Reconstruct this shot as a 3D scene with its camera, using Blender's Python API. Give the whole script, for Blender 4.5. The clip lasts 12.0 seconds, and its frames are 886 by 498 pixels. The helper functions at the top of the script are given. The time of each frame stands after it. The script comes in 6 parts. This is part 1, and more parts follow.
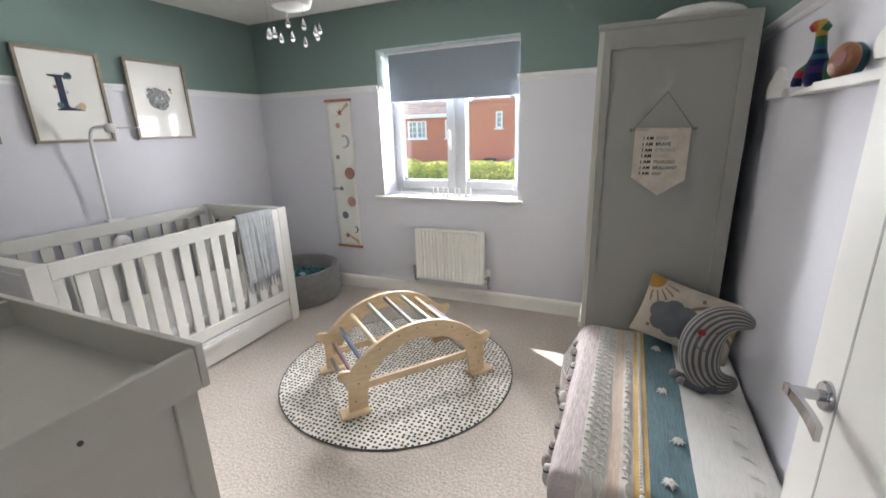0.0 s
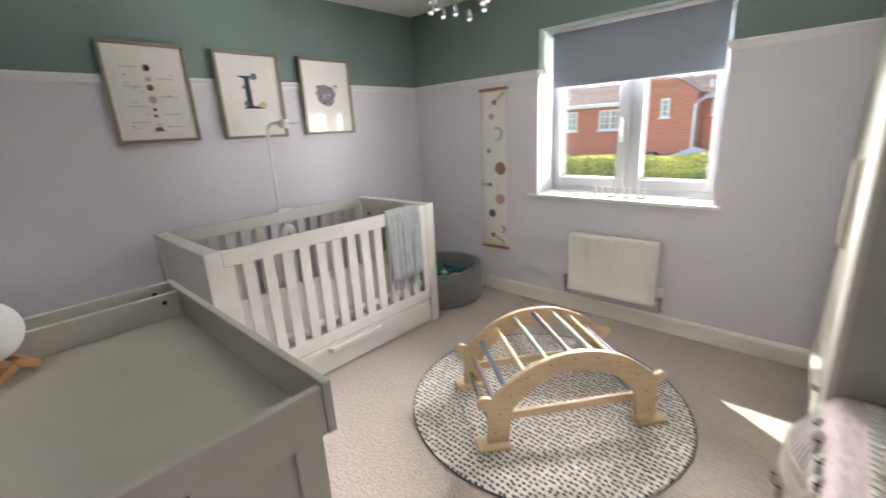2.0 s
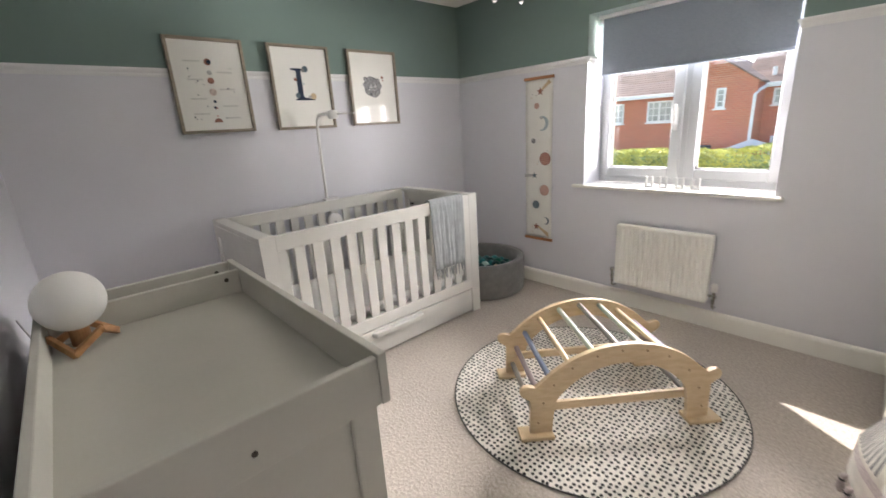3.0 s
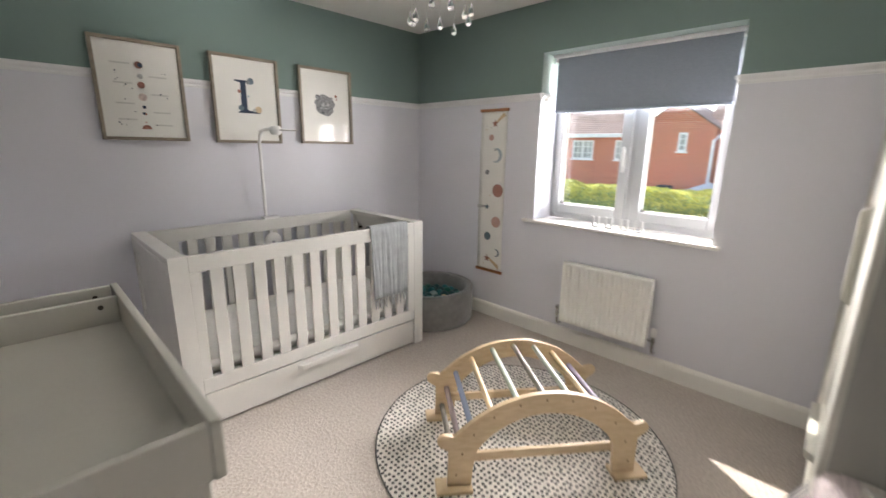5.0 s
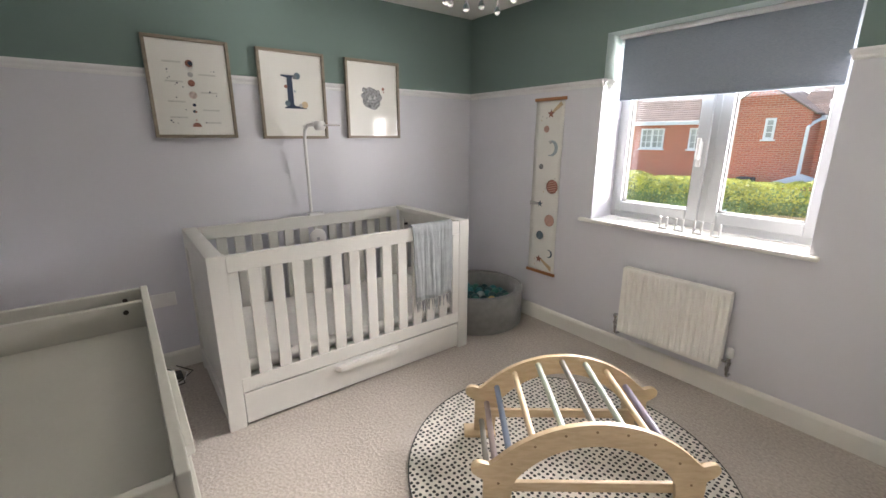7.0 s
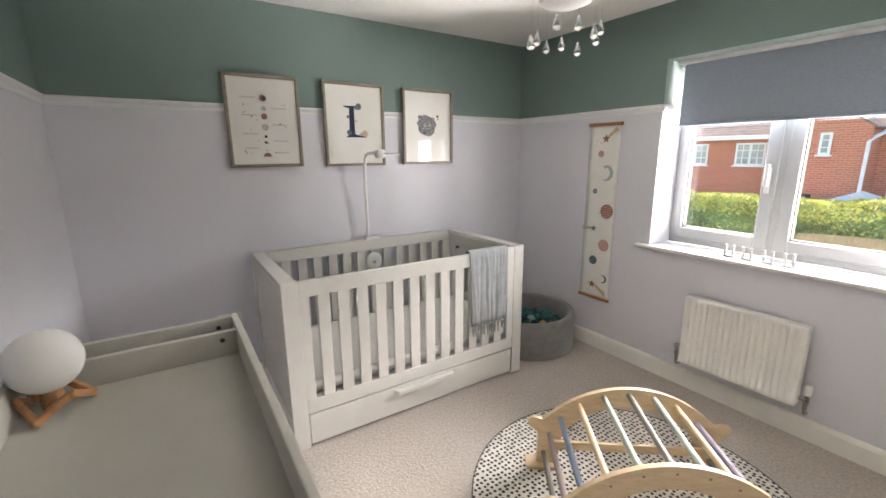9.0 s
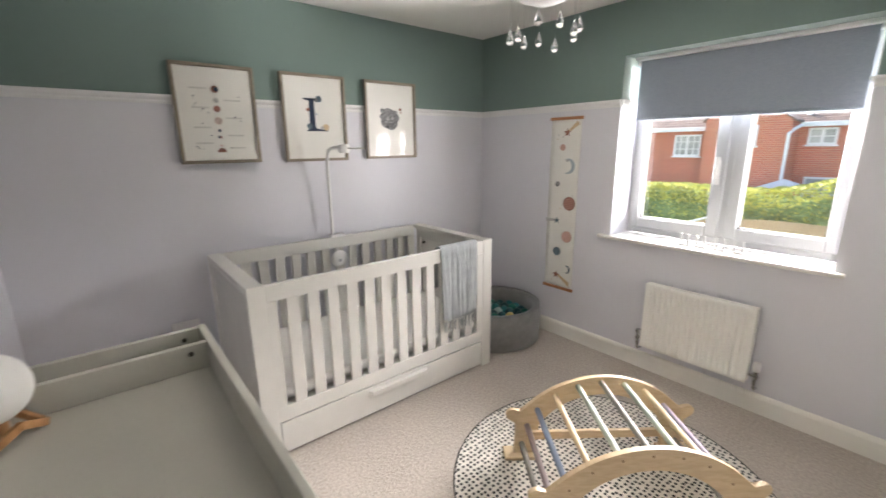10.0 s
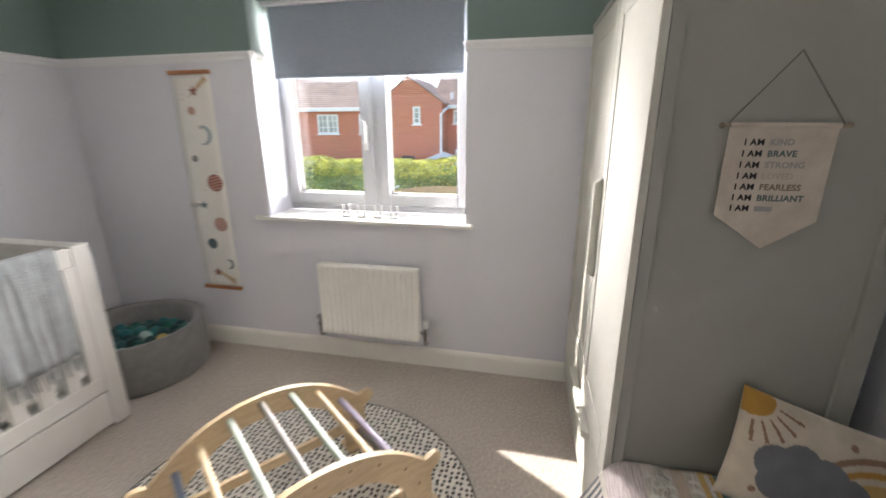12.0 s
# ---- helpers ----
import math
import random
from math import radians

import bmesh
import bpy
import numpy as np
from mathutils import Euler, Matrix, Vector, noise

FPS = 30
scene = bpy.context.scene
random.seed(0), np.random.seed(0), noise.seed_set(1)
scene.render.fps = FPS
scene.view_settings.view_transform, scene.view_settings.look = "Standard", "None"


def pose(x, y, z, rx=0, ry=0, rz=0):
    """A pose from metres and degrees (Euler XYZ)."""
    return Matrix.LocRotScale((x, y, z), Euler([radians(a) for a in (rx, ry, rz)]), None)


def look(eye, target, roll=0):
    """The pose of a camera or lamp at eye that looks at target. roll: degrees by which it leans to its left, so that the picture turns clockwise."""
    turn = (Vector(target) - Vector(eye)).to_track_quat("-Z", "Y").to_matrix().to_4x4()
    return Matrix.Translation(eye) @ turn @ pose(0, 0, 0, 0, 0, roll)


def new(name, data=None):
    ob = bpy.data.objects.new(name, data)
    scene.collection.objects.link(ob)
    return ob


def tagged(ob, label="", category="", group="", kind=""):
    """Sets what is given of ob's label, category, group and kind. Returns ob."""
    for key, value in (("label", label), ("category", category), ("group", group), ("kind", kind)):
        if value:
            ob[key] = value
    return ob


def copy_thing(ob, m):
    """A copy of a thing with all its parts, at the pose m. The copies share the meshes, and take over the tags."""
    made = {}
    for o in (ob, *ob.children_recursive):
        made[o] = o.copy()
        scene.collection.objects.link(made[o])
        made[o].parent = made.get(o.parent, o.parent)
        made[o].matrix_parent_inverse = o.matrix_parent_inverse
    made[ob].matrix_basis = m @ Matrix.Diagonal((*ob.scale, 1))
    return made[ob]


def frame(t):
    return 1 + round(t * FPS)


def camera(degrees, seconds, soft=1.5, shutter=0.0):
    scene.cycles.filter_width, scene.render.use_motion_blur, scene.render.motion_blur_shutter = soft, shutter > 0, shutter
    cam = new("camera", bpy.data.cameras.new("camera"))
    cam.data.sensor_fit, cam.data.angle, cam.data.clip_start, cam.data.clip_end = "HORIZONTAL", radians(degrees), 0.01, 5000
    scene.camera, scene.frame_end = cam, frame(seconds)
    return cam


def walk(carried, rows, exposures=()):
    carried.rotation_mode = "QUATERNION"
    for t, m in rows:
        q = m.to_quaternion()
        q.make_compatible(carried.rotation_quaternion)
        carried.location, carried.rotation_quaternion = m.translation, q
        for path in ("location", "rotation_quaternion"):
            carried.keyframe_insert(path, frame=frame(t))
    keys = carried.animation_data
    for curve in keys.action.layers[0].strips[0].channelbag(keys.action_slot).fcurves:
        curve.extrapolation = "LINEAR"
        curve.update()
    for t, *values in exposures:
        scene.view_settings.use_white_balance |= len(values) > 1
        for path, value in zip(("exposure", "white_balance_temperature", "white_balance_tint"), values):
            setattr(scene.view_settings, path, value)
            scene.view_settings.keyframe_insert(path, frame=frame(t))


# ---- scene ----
cam = camera(93.1, 12.0, shutter=0.5)
PATH = [
    (0, (0.173, -0.086, 1.447), (-0.609, 1.67, 0.896), -1.8),
    (0.3, (0.1605, -0.0681, 1.4103), (-0.6139, 1.6738, 0.805), -1.41),
    (0.5, (0.155, -0.073, 1.387), (-0.644, 1.646, 0.75), -1.6),
    (0.7, (0.16, -0.056, 1.364), (-0.688, 1.634, 0.71), -2.3),
    (1, (0.139, -0.035, 1.371), (-0.774, 1.619, 0.716), -3.2),
    (1.2, (0.0966, -0.0223, 1.3818), (-0.8632, 1.615, 0.7508), -3.38),
    (1.5, (0.037, 0.03, 1.43), (-1.0, 1.642, 0.858), -3.3),
    (1.8, (-0.0059, 0.122, 1.4129), (-1.2154, 1.6175, 0.8644), -3.18),
    (2, (-0.082, 0.155, 1.427), (-1.4, 1.555, 0.877), -3.1),
    (2.2, (-0.1369, 0.2304, 1.3906), (-1.5572, 1.5359, 0.8629), -2.92),
    (2.5, (-0.153, 0.206, 1.413), (-1.646, 1.425, 0.879), -3.2),
    (3, (-0.096, 0.117, 1.394), (-1.537, 1.385, 0.832), -3.6),
    (3.2, (-0.0841, 0.1031, 1.3809), (-1.479, 1.4155, 0.8047), -3.39),
    (4.8, (-0.0345, 0.2263, 1.4248), (-1.3343, 1.6659, 0.9368), 0.14),
    (5, (-0.041, 0.346, 1.418), (-1.408, 1.728, 0.949), 0.8),
    (5.5, (-0.117, 0.518, 1.424), (-1.632, 1.748, 0.987), 0.9),
    (6, (-0.119, 0.527, 1.447), (-1.607, 1.773, 0.962), 0.8),
    (6.5, (-0.125, 0.507, 1.437), (-1.622, 1.726, 0.916), 0.6),
    (6.7, (-0.1171, 0.5217, 1.4361), (-1.6342, 1.7147, 0.9113), 0.33),
    (8.3, (-0.1468, 0.4707, 1.4875), (-1.7317, 1.6063, 1.0422), 0),
    (8.5, (-0.145, 0.468, 1.499), (-1.764, 1.558, 1.06), -0.3),
    (9, (-0.199, 0.383, 1.508), (-1.836, 1.443, 1.067), -0.4),
    (9.5, (-0.266, 0.304, 1.521), (-1.88, 1.391, 1.06), -0.6),
    (10, (-0.279, 0.329, 1.525), (-1.784, 1.556, 1.046), -0.6),
    (10.2, (-0.2711, 0.3869, 1.4895), (-1.7086, 1.6943, 1.0159), -0.69),
    (10.5, (-0.246, 0.455, 1.48), (-1.553, 1.882, 0.977), -0.7),
    (10.7, (-0.2203, 0.5015, 1.4645), (-1.4334, 2.0073, 0.9536), -0.73),
    (11, (-0.192, 0.548, 1.471), (-1.24, 2.166, 0.94), -0.6),
    (11.5, (-0.17, 0.628, 1.47), (-0.912, 2.399, 0.912), -0.6),
    (11.7, (-0.1982, 0.685, 1.472), (-0.7855, 2.5065, 0.8913), -0.74),
    (12, (-0.233, 0.88, 1.424), (-0.647, 2.751, 0.851), -0.3),
]
walk(cam, [(t, look(eye, target, roll)) for t, eye, target, roll in PATH], exposures=((0.0, 1.70, 6100, 12), (1.0, 1.64, 6220, 13), (2.5, 1.60, 6480, 14), (5.0, 1.55, 6500, 14), (6.5, 1.52, 6500, 14), (8.5, 1.60, 6520, 14), (9.5, 1.74, 6520, 14), (10.0, 1.73, 6520, 14), (11.0, 1.42, 6460, 14), (11.5, 1.43, 6440, 14), (12.0, 1.56, 6430, 14)))

# ---- world, sun and large lights ----
SUN = Vector((0.637, -0.425, -0.643))          # the way that the sunlight travels
scene.view_settings.exposure = 1.40
world = bpy.data.worlds.new("sky")
scene.world = world
world.use_nodes = True
wn = world.node_tree
sky = wn.nodes.new("ShaderNodeTexSky")
sky.sky_type, sky.sun_disc = "NISHITA", False
sky.sun_elevation, sky.sun_rotation = math.asin(0.643), math.atan2(-SUN.x, -SUN.y)
wn.nodes["Background"].inputs[1].default_value = 0.16
wn.links.new(sky.outputs[0], wn.nodes["Background"].inputs[0])
sun = new("sun", bpy.data.lights.new("sun", "SUN"))
sun.data.energy, sun.data.angle, sun.data.color = 4.6, radians(0.6), (1.0, 0.95, 0.86)
sun.matrix_world = look((-8, 8, 9), Vector((-8, 8, 9)) + SUN)


def area_lamp(name, eye, target, wide, high, watts, color):
    lamp = new(name, bpy.data.lights.new(name, "AREA"))
    lamp.data.shape, lamp.data.size, lamp.data.size_y, lamp.data.energy, lamp.data.color = "RECTANGLE", wide, high, watts, color
    lamp.matrix_world = look(eye, target)


# added unseen lamps round the window boost its daylight; landing beyond the open door
area_lamp("skyfill_above", (-2.0, 8.0, 3.75), (-1.2, 3.0, 1.6), 7.0, 2.6, 1800, (1.0, 0.975, 0.945))
area_lamp("skyfill_east", (3.4, 5.6, 0.9), (-1.5, 2.9, 1.5), 3.0, 2.6, 560, (1.0, 0.975, 0.945))
area_lamp("skyfill_west", (-6.3, 7.8, 1.75), (-1.0, 3.0, 1.4), 2.8, 2.4, 780, (1.0, 0.975, 0.945))
area_lamp("groundfill", (-1.2, 6.2, -0.7), (-1.2, 3.0, 1.6), 5.0, 1.6, 1200, (1.0, 0.975, 0.93))
area_lamp("landing_light", (-0.2, -1.45, 1.7), (0.2, 1.5, 1.1), 0.9, 0.9, 1.4, (0.95, 0.97, 1.0))


# ---- small tools ----
def part(name, bm, material, parent=None, label=""):
    """Links bm, given in world places, as one mesh under parent (or at top level)."""
    me = bpy.data.meshes.new(name)
    if parent is not None:
        bm.transform(HOME[parent.name].inverted())
    bmesh.ops.recalc_face_normals(bm, faces=bm.faces)
    bm.to_mesh(me)
    bm.free()
    for m in material if isinstance(material, (list, tuple)) else [material]:
        me.materials.append(m)
    ob = new(name, me)
    if parent is not None:
        ob.parent = parent
        HOME[ob.name] = HOME[parent.name]
    else:
        HOME[ob.name] = Matrix.Identity(4)
    if label:
        ob["label"] = label
    return ob


HOME = {}


def thing(name, label, category, at=(0, 0, 0), group="", kind="", rz=0.0):
    ob = new(name)
    ob.empty_display_size = 0.1
    ob.matrix_world = pose(*at, 0, 0, rz)
    HOME[ob.name] = pose(*at, 0, 0, rz)
    return tagged(ob, label, category, group, kind)


def add_box(bm, x0, y0, z0, x1, y1, z1, bevel=0.003, seg=1, m=None):
    vs = [bm.verts.new(v) for v in ((x0, y0, z0), (x1, y0, z0), (x1, y1, z0), (x0, y1, z0), (x0, y0, z1), (x1, y0, z1), (x1, y1, z1), (x0, y1, z1))]
    fs = [bm.faces.new([vs[i] for i in f]) for f in ((0, 3, 2, 1), (4, 5, 6, 7), (0, 1, 5, 4), (1, 2, 6, 5), (2, 3, 7, 6), (3, 0, 4, 7))]
    if m is not None:
        for v in vs:
            v.co = m @ v.co
    if bevel:
        bmesh.ops.bevel(bm, geom=list({e for f in fs for e in f.edges}), offset=bevel, segments=seg, affect="EDGES", profile=0.5)
    return bm


def box(*a, **k):
    return add_box(bmesh.new(), *a, **k)


def boxes(some, **k):
    bm = bmesh.new()
    for b in some:
        add_box(bm, *b, **k)
    return bm


def slab(points, depth, m=None, bevel=0.0, seg=2):
    """A plate from an outline in x, y, raised by depth in z, then placed by m."""
    bm = bmesh.new()
    low = [bm.verts.new((x, y, 0)) for x, y in points]
    top = [bm.verts.new((x, y, depth)) for x, y in points]
    n = len(points)
    bm.faces.new(low[::-1])
    lid = bm.faces.new(top)
    for i in range(n):
        bm.faces.new((low[i], low[(i + 1) % n], top[(i + 1) % n], top[i]))
    if bevel:
        edges = list(lid.edges) + [e for e in bm.edges if all(v in low for v in e.verts) and len(e.link_faces) == 2]
        bmesh.ops.bevel(bm, geom=list(set(edges)), offset=bevel, segments=seg, affect="EDGES", profile=0.5)
    if m is not None:
        bm.transform(m)
    return bm


def add_rod(bm, a, b, r, sides=12, r2=None, ends=True):
    a, b = Vector(a), Vector(b)
    m = Matrix.Translation((a + b) / 2) @ (b - a).to_track_quat("Z", "Y").to_matrix().to_4x4()
    bmesh.ops.create_cone(bm, cap_ends=ends, segments=sides, radius1=r, radius2=r if r2 is None else r2, depth=(b - a).length, matrix=m)
    return bm


def rod(a, b, r, sides=12, r2=None):
    return add_rod(bmesh.new(), a, b, r, sides, r2)


def add_tube(bm, line, radii, sides=10, close=True, flat=1.0):
    """A tube along a line of places, with a radius at each."""
    line = [Vector(p) for p in line]
    rings, up = [], None
    for i, p in enumerate(line):
        way = (line[min(i + 1, len(line) - 1)] - line[max(i - 1, 0)]).normalized()
        up = (up or (Vector((0, 0, 1)) if abs(way.z) < 0.9 else Vector((1, 0, 0))))
        side = way.cross(up).normalized()
        up = side.cross(way).normalized()
        r = radii if isinstance(radii, (int, float)) else radii[i]
        rings.append([bm.verts.new(p + r * (math.cos(a) * side * flat + math.sin(a) * up)) for a in (2 * math.pi * k / sides for k in range(sides))])
    for a, b in zip(rings, rings[1:]):
        for k in range(sides):
            bm.faces.new((a[k], a[(k + 1) % sides], b[(k + 1) % sides], b[k]))
    if close:
        bm.faces.new(rings[0][::-1])
        bm.faces.new(rings[-1])
    return bm


def tube(line, radii, sides=10, flat=1.0):
    return add_tube(bmesh.new(), line, radii, sides, True, flat)


def lathe(profile, at, steps=48, m=None):
    """Turns (radius, height) pairs round z at a place."""
    bm = bmesh.new()
    rings = []
    for r, z in profile:
        if r < 1e-5:
            rings.append([bm.verts.new((0, 0, z))])
        else:
            rings.append([bm.verts.new((r * math.cos(2 * math.pi * k / steps), r * math.sin(2 * math.pi * k / steps), z)) for k in range(steps)])
    for a, b in zip(rings, rings[1:]):
        for k in range(steps):
            q = [a[k % len(a)], a[(k + 1) % len(a)], b[(k + 1) % len(b)], b[k % len(b)]]
            q = [v for i, v in enumerate(q) if v not in q[:i]]
            if len(q) > 2:
                bm.faces.new(q)
    if m is not None:
        bm.transform(m)
    bm.transform(Matrix.Translation(at))
    return bm


def ball(r, at, seg=24, rings=14, scale=(1, 1, 1), m=None):
    bm = bmesh.new()
    bmesh.ops.create_uvsphere(bm, u_segments=seg, v_segments=rings, radius=r)
    bm.transform(Matrix.Diagonal((*scale, 1)))
    if m is not None:
        bm.transform(m)
    bm.transform(Matrix.Translation(at))
    return bm


def disc(r, m, sides=32, depth=0.0012):
    return slab([(r * math.cos(2 * math.pi * k / sides), r * math.sin(2 * math.pi * k / sides)) for k in range(sides)], depth, m)


def thicken(ob, t):
    mod = ob.modifiers.new("thickness", "SOLIDIFY")
    mod.thickness, mod.offset = t, 0.0
    return ob


def smooth(ob, angle=40):
    ob.data.shade_smooth()
    ob.data.set_sharp_from_angle(angle=radians(angle))
    return ob


# ---- materials ----
def material(name, color, rough=0.5, metal=0.0, vary=0.06, scale=4.0, grain=0.0, grain_scale=300.0, bump=0.0, bump_scale=200.0, sheen=0.0, coat=0.0, emit=0.0, spec=0.5):
    """A principled surface with slow and fine variation of its colour and a fine relief."""
    mat = bpy.data.materials.new(name)
    mat.use_nodes = True
    nt = mat.node_tree
    p = nt.nodes["Principled BSDF"]
    p.inputs["Roughness"].default_value, p.inputs["Metallic"].default_value = rough, metal
    p.inputs["Sheen Weight"].default_value, p.inputs["Coat Weight"].default_value = sheen, coat
    p.inputs["Specular IOR Level"].default_value = spec
    co = nt.nodes.new("ShaderNodeTexCoord")
    slow, fine = nt.nodes.new("ShaderNodeTexNoise"), nt.nodes.new("ShaderNodeTexNoise")
    slow.inputs["Scale"].default_value, slow.inputs["Detail"].default_value = scale, 4
    fine.inputs["Scale"].default_value, fine.inputs["Detail"].default_value = grain_scale, 2
    add = nt.nodes.new("ShaderNodeMath")
    add.operation = "MULTIPLY_ADD"
    add.inputs[1].default_value = grain
    one = nt.nodes.new("ShaderNodeMapRange")
    one.inputs["From Min"].default_value, one.inputs["From Max"].default_value = 0.3, 0.7
    one.inputs["To Min"].default_value, one.inputs["To Max"].default_value = 1 - vary - grain / 2, 1 + vary - grain / 2
    mul = nt.nodes.new("ShaderNodeVectorMath")
    mul.operation = "SCALE"
    mul.inputs[0].default_value = color[:3]
    for n in (slow, fine):
        nt.links.new(co.outputs["Object"], n.inputs["Vector"])
    nt.links.new(slow.outputs[0], one.inputs["Value"])
    nt.links.new(fine.outputs[0], add.inputs[0])
    nt.links.new(one.outputs[0], add.inputs[2])
    nt.links.new(add.outputs[0], mul.inputs["Scale"])
    nt.links.new(mul.outputs[0], p.inputs["Base Color"])
    if bump:
        b, tex = nt.nodes.new("ShaderNodeBump"), nt.nodes.new("ShaderNodeTexNoise")
        tex.inputs["Scale"].default_value, tex.inputs["Detail"].default_value = bump_scale, 3
        b.inputs["Strength"].default_value, b.inputs["Distance"].default_value = bump, 0.004
        nt.links.new(co.outputs["Object"], tex.inputs["Vector"])
        nt.links.new(tex.outputs[0], b.inputs["Height"])
        nt.links.new(b.outputs[0], p.inputs["Normal"])
    if emit:
        p.inputs["Emission Color"].default_value = (*color[:3], 1)
        p.inputs["Emission Strength"].default_value = emit
    return mat


def wood(name, color, dark, scale=(1.5, 30, 30), rough=0.45):
    """Wood with grain lines along the object's own x (by scale)."""
    mat = material(name, color, rough, bump=0.08, bump_scale=120)
    nt = mat.node_tree
    p = nt.nodes["Principled BSDF"]
    co, mp, ns, ramp = (nt.nodes.new(k) for k in ("ShaderNodeTexCoord", "ShaderNodeMapping", "ShaderNodeTexNoise", "ShaderNodeValToRGB"))
    mp.inputs["Scale"].default_value = scale
    ns.inputs["Scale"].default_value, ns.inputs["Detail"].default_value, ns.inputs["Distortion"].default_value = 3, 6, 0.6
    ramp.color_ramp.elements[0].position, ramp.color_ramp.elements[0].color = 0.35, (*dark, 1)
    ramp.color_ramp.elements[1].position, ramp.color_ramp.elements[1].color = 0.62, (*color, 1)
    nt.links.new(co.outputs["Object"], mp.inputs["Vector"])
    nt.links.new(mp.outputs[0], ns.inputs["Vector"])
    nt.links.new(ns.outputs[0], ramp.inputs[0])
    nt.links.new(ramp.outputs[0], p.inputs["Base Color"])
    return mat


def fabric(name, color, fine=600.0, bump=0.5, vary=0.12, rough=0.95, sheen=0.2):
    return material(name, color, rough, vary=vary, scale=18, grain=0.25, grain_scale=fine, bump=bump, bump_scale=fine, sheen=sheen, spec=0.2)


LILAC = material("matt_lilac_white_paint", (0.655, 0.65, 0.697), 0.75, vary=0.02, scale=1.2, bump=0.05, bump_scale=180, spec=0.3)
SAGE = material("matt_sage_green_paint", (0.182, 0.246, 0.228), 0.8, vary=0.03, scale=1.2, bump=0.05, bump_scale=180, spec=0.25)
# paler copy of the sage, daylight in the window reveal put into it
SAGELIT = material("sage_paint_with_reveal_daylight", (0.40, 0.47, 0.45), 0.8, vary=0.03, scale=1.2, bump=0.05, bump_scale=180, spec=0.25)
CEIL = material("matt_ceiling_paint", (0.78, 0.77, 0.735), 0.85, vary=0.02, scale=2, bump=0.06, bump_scale=140)
TRIM = material("white_satin_trim_paint", (0.8, 0.785, 0.74), 0.4, vary=0.02, scale=5, bump=0.02)
RAILPAINT = material("soft_white_rail_paint", (0.73, 0.725, 0.73), 0.55, vary=0.02, scale=5, bump=0.02)
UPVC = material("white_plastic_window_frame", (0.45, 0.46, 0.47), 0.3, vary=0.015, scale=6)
GREYWHITE = material("pale_grey_painted_wood", (0.655, 0.64, 0.605), 0.42, vary=0.03, scale=7, grain=0.04, grain_scale=90, bump=0.05, bump_scale=90)
# chest grey; the wardrobe doors share it, their daylight put into the colour
GREYCHEST = material("grey_board_chest_and_lit_doors", (0.50, 0.487, 0.43), 0.62, spec=0.35, vary=0.03, scale=5, grain=0.04, grain_scale=90, bump=0.05, bump_scale=90)
# same wardrobe paint made darker: the side's shade put into the colour
GREYWARDSHADE = material("light_grey_board_shaded", (0.31, 0.303, 0.272), 0.58, vary=0.03, scale=4, grain=0.03, grain_scale=80, bump=0.04, bump_scale=90)
DARKGAP = material("dark_gap", (0.05, 0.048, 0.045), 0.9)
HOLE = material("dark_dowel_hole", (0.06, 0.05, 0.04), 0.8)
RADWHITE = material("white_enamel", (0.87, 0.86, 0.82), 0.35, vary=0.02, scale=8)
CHROME = material("brushed_chrome", (0.50, 0.50, 0.51), 0.13, metal=1.0, vary=0.05, scale=30)
WHITEPLASTIC = material("white_plastic", (0.78, 0.77, 0.76), 0.35, vary=0.02, scale=20)
BIRCH = wood("birch_plywood", (0.68, 0.53, 0.34), (0.60, 0.45, 0.275), (5, 5, 22))
BIRCHEDGE = wood("birch_dowel_end", (0.30, 0.19, 0.10), (0.24, 0.15, 0.075), (2, 40, 40))
TAUPE = wood("taupe_wood_frame", (0.27, 0.225, 0.17), (0.2, 0.165, 0.12), (14, 1.5, 14))
PEACHWOOD = wood("warm_oak", (0.42, 0.19, 0.08), (0.32, 0.13, 0.05), (1.5, 20, 20))
OAK = wood("lamp_oak", (0.46, 0.25, 0.11), (0.33, 0.165, 0.07), (6, 12, 12))
PAPER = material("off_white_paper", (0.76, 0.747, 0.71), 0.85, vary=0.02, scale=9, grain=0.02)


